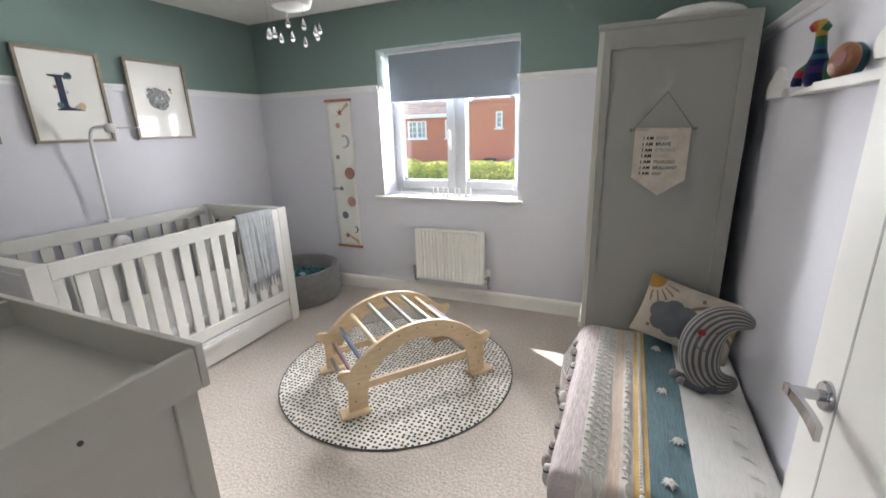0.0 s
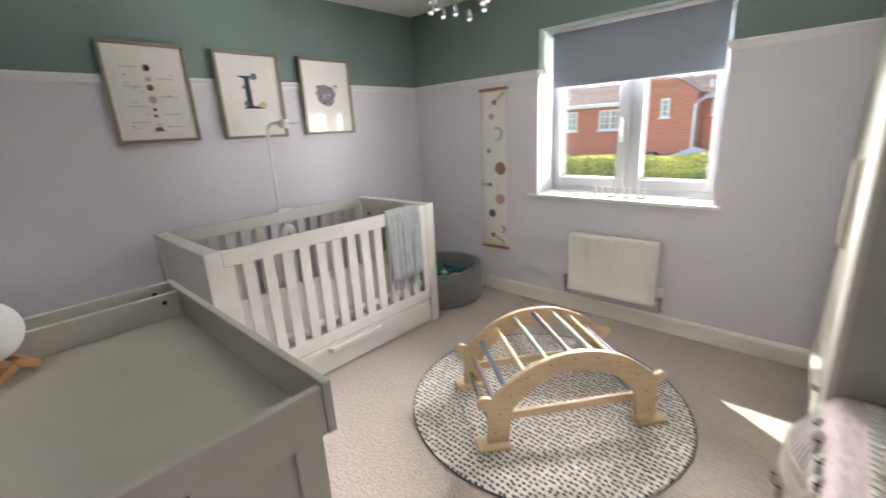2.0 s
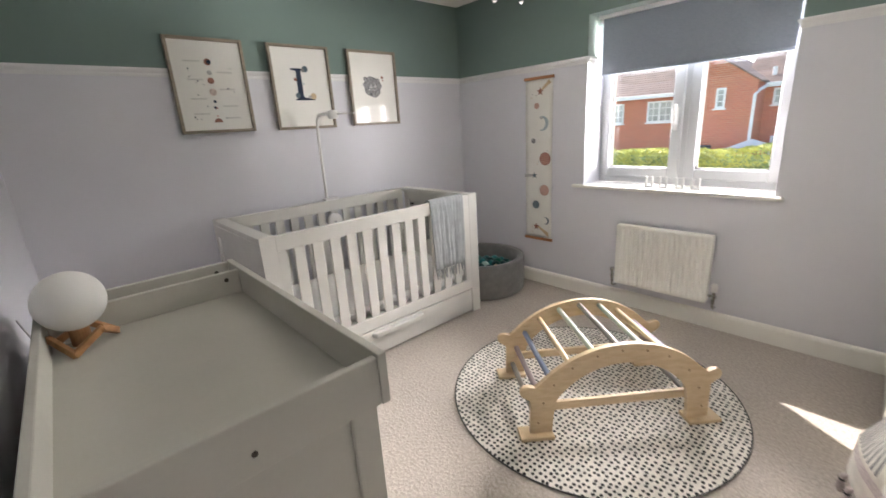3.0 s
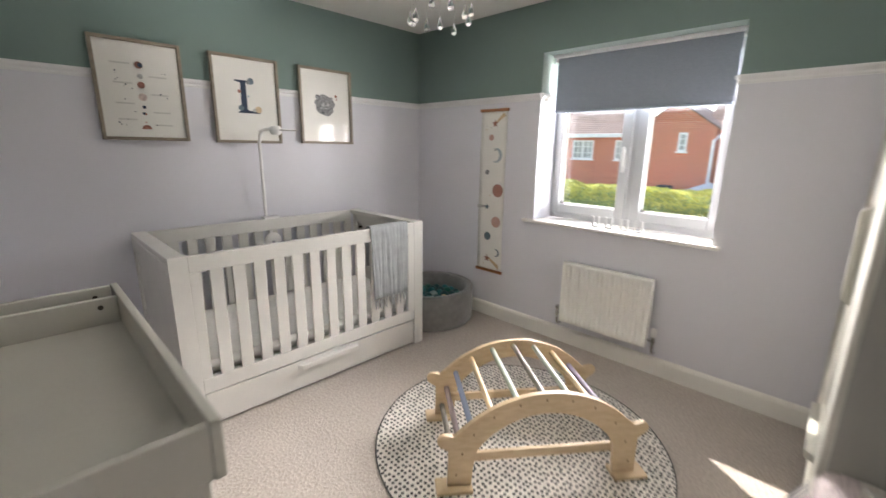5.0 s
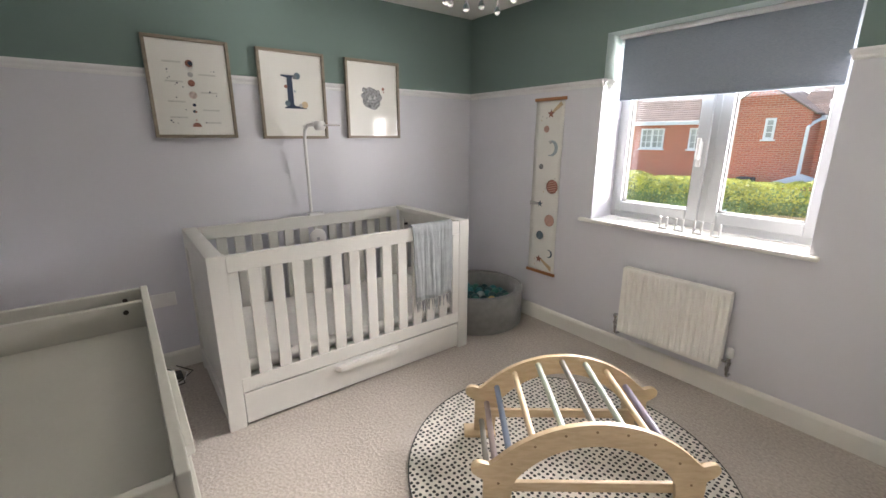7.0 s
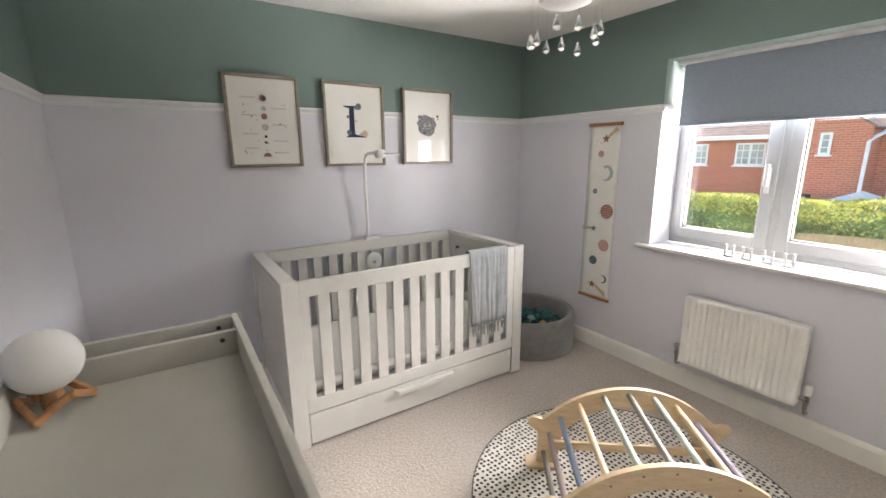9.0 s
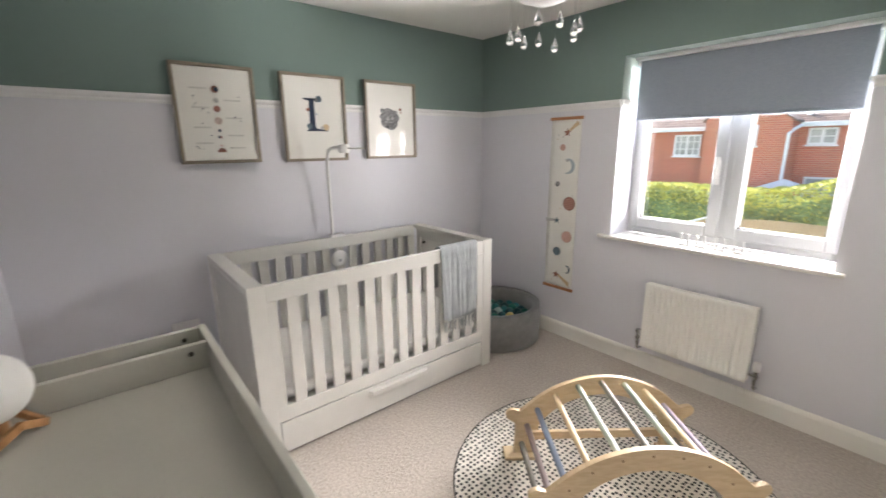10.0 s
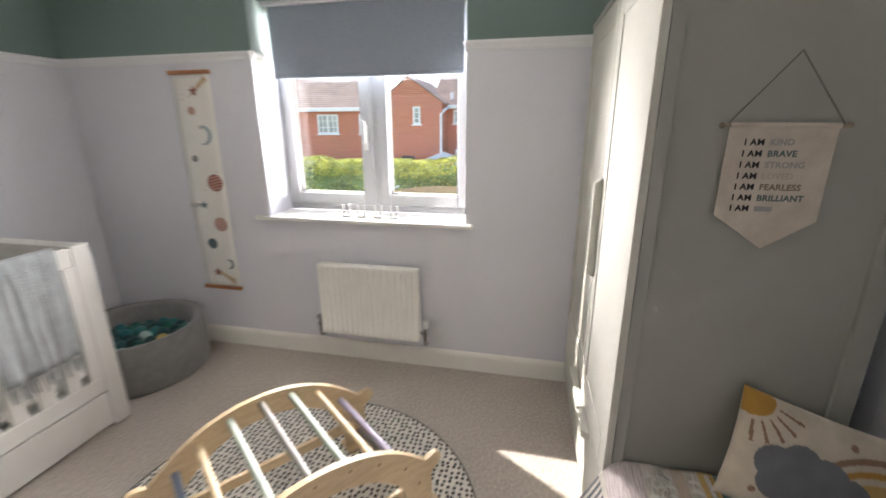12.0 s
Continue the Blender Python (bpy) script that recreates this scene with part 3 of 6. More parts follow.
def cot_mattress():
    """A soft slab in a fitted sheet: gathered, bulging sides drawn in under the edge."""
    x0, x1, y0, y1, n, m = CX0 + 0.05, CX1 - 0.05, CY0 + 0.05, CY1 - 0.05, 30, 72
    bed = thing("cot_mattress", "cot mattress in a white sheet with small grey stars", "mattress", ((x0 + x1) / 2, (y0 + y1) / 2, 0.244))
    cotton = sheet_material()
    bm = bmesh.new()

    def top(i, j):
        u, v = abs(2 * i / n - 1), abs(2 * j / m - 1)
        return 0.368 - 0.016 * (u ** 14 + v ** 24) + 0.005 * noise.noise((i * 0.5, j * 0.3, 2.0)) + 0.002 * noise.noise((i * 1.7, j * 0.9, 5.0))

    grid = [[bm.verts.new((x0 + (x1 - x0) * i / n, y0 + (y1 - y0) * j / m, top(i, j))) for j in range(m + 1)] for i in range(n + 1)]
    for i in range(n):
        for j in range(m):
            bm.faces.new((grid[i][j], grid[i + 1][j], grid[i + 1][j + 1], grid[i][j + 1]))
    ring = [grid[i][0] for i in range(n + 1)] + [grid[n][j] for j in range(1, m + 1)] + [grid[i][m] for i in range(n - 1, -1, -1)] + [grid[0][j] for j in range(m - 1, 0, -1)]
    cx, cy = (x0 + x1) / 2, (y0 + y1) / 2
    prior = ring
    for out, z in ((0.010, 0.352), (0.015, 0.334), (0.014, 0.314), (0.006, 0.298), (-0.014, 0.288), (-0.05, 0.285), (-0.06, 0.244)):
        row = []
        for k, v in enumerate(ring):
            way = Vector(((1 if v.co.x > cx else -1) if min(v.co.x - x0, x1 - v.co.x) < 0.002 else 0, (1 if v.co.y > cy else -1) if min(v.co.y - y0, y1 - v.co.y) < 0.002 else 0, 0))
            puff = 0.007 * noise.noise((k * 0.55, z * 14, 3.0)) + 0.003 * math.sin(k * 1.9)
            row.append(bm.verts.new((v.co.x + way.x * (out + puff), v.co.y + way.y * (out + puff), z + 0.006 * noise.noise((k * 0.4, 1.0, z * 9)) * (z > 0.28))))
        for k in range(len(ring)):
            bm.faces.new((prior[k], prior[(k + 1) % len(ring)], row[(k + 1) % len(ring)], row[k]))
        prior = row
        if z == 0.288:
            edge = [v.co.copy() for v in row]
    bm.faces.new(prior)
    smooth(part("fitted_sheet", bm, cotton, bed), 70)
    smooth(part("elastic_hem", add_tube(bmesh.new(), edge + edge[:1], 0.0035, 6, False), cotton, bed, "gathered elastic hem"), 70)


cot_mattress()


def throw_blanket():
    b = thing("throw_blanket", "pale grey crinkled blanket with a fringe over the cot rail", "blanket", (CX1 - 0.02, 2.03, CZ))
    mat = fabric("pale_grey_crinkle_cotton", (0.30, 0.315, 0.32), 170, 0.8, vary=0.1)
    bm = bmesh.new()
    prof = [(-0.055, -0.26), (-0.052, -0.1), (-0.045, -0.01), (-0.03, 0.012), (-0.01, 0.014), (0.008, 0.004), (0.013, -0.05), (0.014, -0.12), (0.016, -0.2), (0.017, -0.28), (0.018, -0.36), (0.016, -0.44), (0.019, -0.475)]
    nu = 88
    rows = []
    for j, (o, z) in enumerate(prof):
        row = []
        for i in range(nu + 1):
            s = i / nu
            hang = max(0.0, -z) / 0.47
            fold = 0.003 * hang * math.sin(s * 17 + 1.5 * noise.noise((s * 3, z * 3, 0))) + 0.005 * noise.noise((s * 14, z * 8, 1.0)) + 0.003 * noise.noise((s * 44, z * 16, 5.0))
            y = 1.872 + 0.306 * s + (0.02 * hang * (0.5 - s)) + 0.006 * noise.noise((s * 4, z * 6, 4.0))
            row.append(bm.verts.new((CX1 - 0.004 + o + max(fold, -0.012) * (1 if o > 0 else -0.3), y, CZ + z + 0.012 * noise.noise((s * 5, 7.0, 0)) * hang)))
        rows.append(row)
    for a, c in zip(rows, rows[1:]):
        for i in range(nu):
            bm.faces.new((a[i], a[i + 1], c[i + 1], c[i]))
    ends = [v.co.copy() for v in rows[-1]]
    cloth = thicken(smooth(part("cloth", bm, mat, b), 60), 0.004)
    for i in range(1, nu, 4):
        p = ends[i]
        dx, dy = 0.008 * random.uniform(-1, 1), 0.012 * random.uniform(-1, 1)
        part("tassel", tube([p, p + Vector((dx * 0.4, dy * 0.5, -0.02)), p + Vector((dx, dy, -random.uniform(0.06, 0.085)))], [0.003, 0.0045, 0.002], 6), mat, cloth)


throw_blanket()


# ---- changing unit ----
def changing_unit():
    x0, x1, y0, y1, zt, zf = -1.812, -0.775, -0.030, 0.533, 0.951, 0.858
    c = thing("changing_chest", "pale grey changing chest of drawers with a raised tray top", "chest of drawers", ((x0 + x1) / 2, (y0 + y1) / 2, 0))
    part("carcass", box(x0 + 0.025, y0 + 0.01, 0.06, x1 - 0.03, y1 - 0.04, 0.828, bevel=0.003), GREYCHEST, c)
    for x, s in ((x1 - 0.03, 1), (x0 + 0.025, -1)):
        for a, b in ((y0 + 0.01, y0 + 0.07), (y1 - 0.085, y1 - 0.022)):
            part("post", box(min(x, x + s * 0.014), a, 0, max(x, x + s * 0.014), b, 0.828, bevel=0.003), GREYCHEST, c)
        part("side_rail", box(min(x, x + s * 0.012), y0 + 0.07, 0.06, max(x, x + s * 0.012), y1 - 0.085, 0.13, bevel=0.003), GREYCHEST, c)
    tray = part("tray_floor", box(x0 + 0.004, y0, 0.829, x1 - 0.004, y1 - 0.004, zf, bevel=0.003), GREYCHEST, c)
    t = 0.019
    part("front_board", box(x0, y1 - t, 0.831, x1 + 0.004, y1 + 0.002, zt, bevel=0.003, seg=2), GREYCHEST, tray)
    part("back_board", box(x0, y0, 0.831, x1 + 0.004, y0 + t, zt, bevel=0.003, seg=2), GREYCHEST, tray)
    part("end_board", box(x0, y0 + t, 0.831, x0 + t, y1 - t, zt - 0.004, bevel=0.003, seg=2), GREYCHEST, tray)
    part("end_board", box(x1 - t, y0 + t, 0.831, x1, y1 - t, zt - 0.008, bevel=0.003, seg=2), GREYCHEST, tray)
    part("divider", box(x0 + 0.122, y0 + t, zf - 0.001, x0 + 0.122 + t, y1 - t, zt - 0.008, bevel=0.003, seg=2), GREYCHEST, tray)
    for x in (x0 + t, x0 + 0.122 + t):
        part("dowel_hole", rod((x - 0.004, y1 - t - 0.045, 0.915), (x + 0.0025, y1 - t - 0.045, 0.915), 0.0075, 12), HOLE, tray, "dark screw hole")
    part("dowel_hole", rod((x1 - 0.004, 0.254, 0.872), (x1 + 0.002, 0.254, 0.872), 0.0058, 12), HOLE, tray, "dark screw hole")
    for k, (a, b) in enumerate(((0.08, 0.32), (0.33, 0.57), (0.58, 0.815))):
        d = part("drawer", box(x0 + 0.045, y1 - 0.042, a, x1 - 0.045, y1 - 0.02, b, bevel=0.004, seg=2), GREYCHEST, c)
        bar_handle("handle", (-1.5, y1 - 0.02, b - 0.055), (-1.08, y1 - 0.02, b - 0.055), (0, 1, 0), 0.046, 0.03, d, GREYCHEST, (0, 0, 1))
    return c


changing_unit()


def globe_lamp():
    at = Vector((-1.59, 0.058, 0.858))
    l = thing("globe_lamp", "round white globe table lamp on a small oak cradle", "lamp", at)
    shade = material("frosted_white_glass", (0.83, 0.82, 0.79), 0.55, vary=0.01, scale=3)
    smooth(part("globe", ball(0.082, at + Vector((0, 0, 0.138)), 40, 24), shade, l, "frosted white glass globe"), 80)
    ends = []
    for k in range(6):
        a = radians(-14 + 60 * k)
        ends.append(at + Vector((math.cos(a), math.sin(a), 0)) * (0.083 if k % 2 == 0 else 0.066) + Vector((0, 0, 0.011 if k % 2 == 0 else 0.052)))
    for k in range(6):
        p, q = ends[k], ends[(k + 1) % 6]
        way = (q - p).normalized()
        flat = Vector((0, 0, 1)).cross(way).normalized()
        up = way.cross(flat)
        m = Matrix.Translation((p + q) / 2) @ Matrix((way, flat, up)).transposed().to_4x4()
        half = (q - p).length / 2 + 0.004
        part("cradle_plank", box(-half, -0.0065, -0.0095, half, 0.0065, 0.0095, bevel=0.0015, m=m), OAK, l, "oak plank")
    part("lamp_holder", lathe([(0, 0.01), (0.024, 0.01), (0.024, 0.062), (0, 0.062)], at, 20), OAK, l)
    part("cable", tube([at + Vector((-0.02, -0.02, 0.014)), at + Vector((-0.05, -0.07, 0.008)), at + Vector((-0.07, -0.1, 0.03)), at + Vector((-0.07, -0.118, 0.1))], 0.0025, 6), WHITEPLASTIC, l, "white cable")


globe_lamp()

# ---- rug ----
RX, RY, RR = -1.06, 1.933, 0.708
rug = thing("round_rug", "round cream rug with uneven black spots and a dark edge", "rug", (RX, RY, 0))
smooth(part("rug_face", lathe([(0, 0.009), (RR * 0.5, 0.009), (RR - 0.01, 0.009), (RR, 0.006), (RR, 0.001)], (RX, RY, 0), 96), SPOTS, rug), 30)
RUGEDGE = fabric("black_binding", (0.07, 0.067, 0.065), 400)
smooth(part("binding", add_tube(bmesh.new(), [(RX + (RR + 0.001) * math.cos(a), RY + (RR + 0.001) * math.sin(a), 0.005) for a in (2 * math.pi * k / 96 for k in range(97))], 0.0038, 6, False), RUGEDGE, rug, "dark stitched edge"))


# ---- climbing arch ----
def climbing_arch():
    base = Vector((-1.092, 1.386, 0.010))
    turn = math.atan2(0.787, 0.616)
    m0 = Matrix.Translation(base) @ Matrix.Rotation(turn, 4, "Z")
    c = thing("climbing_arch", "birch plywood climbing arch with pastel rungs, standing on the rug", "climbing frame", base)
    L, mid, W = 0.936, 0.468, 0.515

    def arc(r, top, half, n, way):
        z0 = top - r
        a = math.asin(half / r)
        return [(mid + r * math.sin(-a + 2 * a * k / n) * way, z0 + r * math.cos(-a + 2 * a * k / n)) for k in range(n + 1)]

    ear = [(0.034 + 0.03 * math.cos(a), 0.235 + 0.03 * math.sin(a)) for a in (radians(255 - 24 * k) for k in range(9))]
    left = [(0.048, 0.0), (0.052, 0.12), (0.055, 0.19)] + ear
    left += [(0.072, 0.252)]
    outer = arc(0.512, 0.432, 0.385, 28, 1)
    right = [(L - x, z) for x, z in reversed(left)]
    inner = arc(0.365, 0.34, 0.305, 24, -1)
    outline = left + outer + right + [(L - 0.15, 0.0), (L - 0.155, 0.1)] + inner + [(0.155, 0.1), (0.15, 0.0)]
    for y in (0.0, W - 0.022):
        m = m0 @ Matrix.Translation((0, y + 0.022, 0)) @ Matrix.Rotation(radians(90), 4, "X")
        hoop = smooth(part("side_arch", slab(outline, 0.022, m, bevel=0.003), BIRCH, c, "curved birch plywood side"), 35)
        face = -0.0012 if y == 0 else W + 0.0012
        for u, z in RUNGS_AT:
            part("screw_cap", rod(m0 @ Vector((u, face - 0.001, z)), m0 @ Vector((u, face + 0.001, z)), 0.0052, 10), BIRCHEDGE, hoop)
        for x in (0.0, L - 0.155):
            f = part("foot", box(x, y - 0.034, 0.0, x + 0.155, y + 0.056, 0.02, bevel=0.006, seg=2, m=m0), BIRCH, hoop)
    for y in (0.024, W - 0.046):
        part("stretcher", box(0.1, y, 0.112, L - 0.1, y + 0.02, 0.155, bevel=0.004, seg=2, m=m0), BIRCH, c)
    for (u, z), col in zip(RUNGS_AT, RUNG_COLOURS):
        smooth(part("rung", rod(m0 @ Vector((u, 0.02, z)), m0 @ Vector((u, W - 0.02, z)), 0.0135, 16), RUNG[col], c, col.replace("_", " ") + " painted rung" if col != "wood" else "bare birch rung"))


RUNGS_AT = [(0.085, 0.075), (0.108, 0.175), (0.155, 0.262), (0.237, 0.338), (0.346, 0.385), (0.458, 0.402), (0.57, 0.390), (0.672, 0.352), (0.772, 0.272), (0.828, 0.175), (0.851, 0.075)]
RUNG_COLOURS = ["grey", "mauve", "blue", "wood", "mint", "grey", "mint", "wood", "lilac", "mauve", "grey"]
RUNG = {"grey": material("grey_rung_paint", (0.24, 0.225, 0.2), 0.4), "mauve": material("mauve_rung_paint", (0.34, 0.27, 0.27), 0.4), "blue": material("blue_rung_paint", (0.20, 0.25, 0.36), 0.4),
        "mint": material("mint_rung_paint", (0.42, 0.48, 0.40), 0.4), "lilac": material("lilac_rung_paint", (0.36, 0.33, 0.43), 0.4), "wood": BIRCH}
climbing_arch()


# ---- ball pit ----
def ball_pit():
    at = (-2.530, 2.694, 0)
    p = thing("ball_pit", "round grey velvet ball pit half full of balls", "ball pit", at)
    mat = fabric("grey_velvet", (0.195, 0.192, 0.185), 500, 0.25, sheen=0.4)
    R = 0.374
    smooth(part("foam_wall", lathe([(R - 0.01, 0.004), (R, 0.014), (R + 0.004, 0.14), (R, 0.278), (R - 0.012, 0.290), (R - 0.045, 0.290), (R - 0.056, 0.278), (R - 0.058, 0.05)], at, 72), mat, p), 50)
    part("base", lathe([(0, 0.03), (R - 0.06, 0.03), (R - 0.01, 0.004), (0, 0.004)], at, 48), mat, p)
    part("seam", lathe([(R - 0.004, 0.282), (R + 0.002, 0.284), (R - 0.002, 0.290)], at, 72), mat, p)


ball_pit()
BALLS = [material(n, c, 0.35, vary=0.03) for n, c in (("dark_teal_plastic", (0.008, 0.07, 0.075)), ("green_plastic", (0.01, 0.13, 0.10)), ("turquoise_plastic", (0.02, 0.17, 0.18)), ("pale_mint_plastic", (0.40, 0.52, 0.50)), ("yellow_plastic", (0.62, 0.47, 0.17)))]
BALL_NAMES = ("dark teal", "green", "turquoise", "pale mint", "yellow")
rnd = random.Random(5)
protos = {}
placed = []
for lay, (z, rmax) in enumerate(((0.065, 0.268), (0.12, 0.268), (0.165, 0.262))):
    for ringno, rad in enumerate((0.0, 0.072, 0.144, 0.216, rmax)):
        count = 1 if rad == 0 else int(2 * math.pi * rad / 0.078)
        for k in range(count):
            a = 2 * math.pi * k / count + ringno * 0.4 + lay * 0.7
            if lay < 2 and ringno < 3:
                continue
            placed.append((-2.533 + rad * math.cos(a) + rnd.uniform(-0.004, 0.004), 2.694 + rad * math.sin(a) + rnd.uniform(-0.004, 0.004), z + rnd.uniform(-0.008, 0.012)))
for at in placed:
    k = rnd.choices(range(5), (7, 5, 4, 1.2, 0.2))[0]
    if at[0] > -2.45 and at[1] > 2.75 and rnd.random() < 0.18:
        k = 4
    if k not in protos:
        protos[k] = tagged(smooth(part("play_ball", ball(0.037, (0, 0, 0), 18, 12), BALLS[k]), 80), BALL_NAMES[k] + " plastic play ball in the ball pit", "ball", "balls in the ball pit")
        protos[k].matrix_basis = pose(*at)
    else:
        copy_thing(protos[k], pose(*at))


# ---- wardrobe ----
WRX0, WRX1, WRY0, WRY1, WRZ = 0.010, 0.585, 1.966, 3.060, 1.843


def wardrobe():
    w = thing("wardrobe", "light grey painted wardrobe with two doors over a drawer", "wardrobe", ((WRX0 + WRX1) / 2, (WRY0 + WRY1) / 2, 0))
    x0 = WRX0 + 0.022
    part("side_panel", box(x0, WRY0 + 0.012, 0.06, WRX1, WRY0 + 0.03, WRZ - 0.03, bevel=0.001), GREYWARDSHADE, w)
    part("side_panel", box(x0, WRY1 - 0.03, 0.06, WRX1, WRY1 - 0.012, WRZ - 0.03, bevel=0.001), GREYWARDSHADE, w)
    part("back_panel", box(WRX1 - 0.02, WRY0 + 0.03, 0.06, WRX1 - 0.002, WRY1 - 0.03, WRZ - 0.03, bevel=0.001), GREYWARDSHADE, w)
    part("floor_board", box(x0, WRY0 + 0.03, 0.06, WRX1 - 0.02, WRY1 - 0.03, 0.08, bevel=0.001), GREYWARDSHADE, w)
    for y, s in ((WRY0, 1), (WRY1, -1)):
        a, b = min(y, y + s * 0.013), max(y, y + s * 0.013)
        side = part("side_frame", box(x0, a, 0, x0 + 0.03, b, WRZ - 0.022, bevel=0.0005), GREYWARDSHADE, w)
        part("stile", box(WRX1 - 0.05, a, 0, WRX1, b, WRZ - 0.022, bevel=0.0005), GREYWARDSHADE, side)
        part("top_rail", box(x0 + 0.03, a, WRZ - 0.10, WRX1 - 0.05, b, WRZ - 0.022, bevel=0.0005), GREYWARDSHADE, side)
        part("bottom_rail", box(x0 + 0.03, a, 0.03, WRX1 - 0.05, b, 0.12, bevel=0.0005), GREYWARDSHADE, side)
    part("top_board", box(WRX0 - 0.004, WRY0 - 0.004, WRZ - 0.022, WRX1, WRY1, WRZ, bevel=0.004, seg=2), GREYWARDSHADE, w)
    part("plinth", box(x0, WRY0 + 0.03, 0, x0 + 0.02, WRY1 - 0.03, 0.07, bevel=0.002), GREYWARDSHADE, w)
    mid = 2.462
    for a, b, h in ((WRY0, mid - 0.0015, 1), (mid + 0.0015, WRY1, -1)):
        # lighter grey than the sides, so the front's daylight is in the colour
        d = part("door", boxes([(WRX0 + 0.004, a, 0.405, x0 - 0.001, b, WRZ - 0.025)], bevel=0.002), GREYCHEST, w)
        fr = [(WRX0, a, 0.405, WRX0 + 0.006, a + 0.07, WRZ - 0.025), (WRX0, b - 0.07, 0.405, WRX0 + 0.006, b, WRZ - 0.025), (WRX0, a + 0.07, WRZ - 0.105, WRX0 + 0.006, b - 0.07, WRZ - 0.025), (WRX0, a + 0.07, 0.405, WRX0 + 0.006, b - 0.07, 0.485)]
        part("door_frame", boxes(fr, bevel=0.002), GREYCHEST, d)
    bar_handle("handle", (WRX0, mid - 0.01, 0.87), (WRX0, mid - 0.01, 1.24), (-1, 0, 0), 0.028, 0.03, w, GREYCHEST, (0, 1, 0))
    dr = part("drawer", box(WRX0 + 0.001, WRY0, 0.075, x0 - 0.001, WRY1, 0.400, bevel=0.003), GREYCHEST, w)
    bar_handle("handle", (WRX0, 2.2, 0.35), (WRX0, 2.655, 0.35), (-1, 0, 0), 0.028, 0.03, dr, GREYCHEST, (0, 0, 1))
    corner = Matrix.Translation((WRX0, WRY0, 0))
    w.matrix_world = corner @ Matrix.Rotation(radians(1.5), 4, "Z") @ corner.inverted() @ w.matrix_world


wardrobe()


# ---- bench under the throw ----
bench = thing("toy_bench", "low white toy bench covered by a woven throw, beside the wardrobe", "bench", (0.33, 1.34, 0))
part("box_body", box(0.075, 0.99, 0.0, 0.61, 1.945, 0.42, bevel=0.006, seg=2), GREYWHITE, bench)
part("lid", box(0.06, 0.98, 0.422, 0.615, 1.95, 0.45, bevel=0.006, seg=2), GREYWHITE, bench)


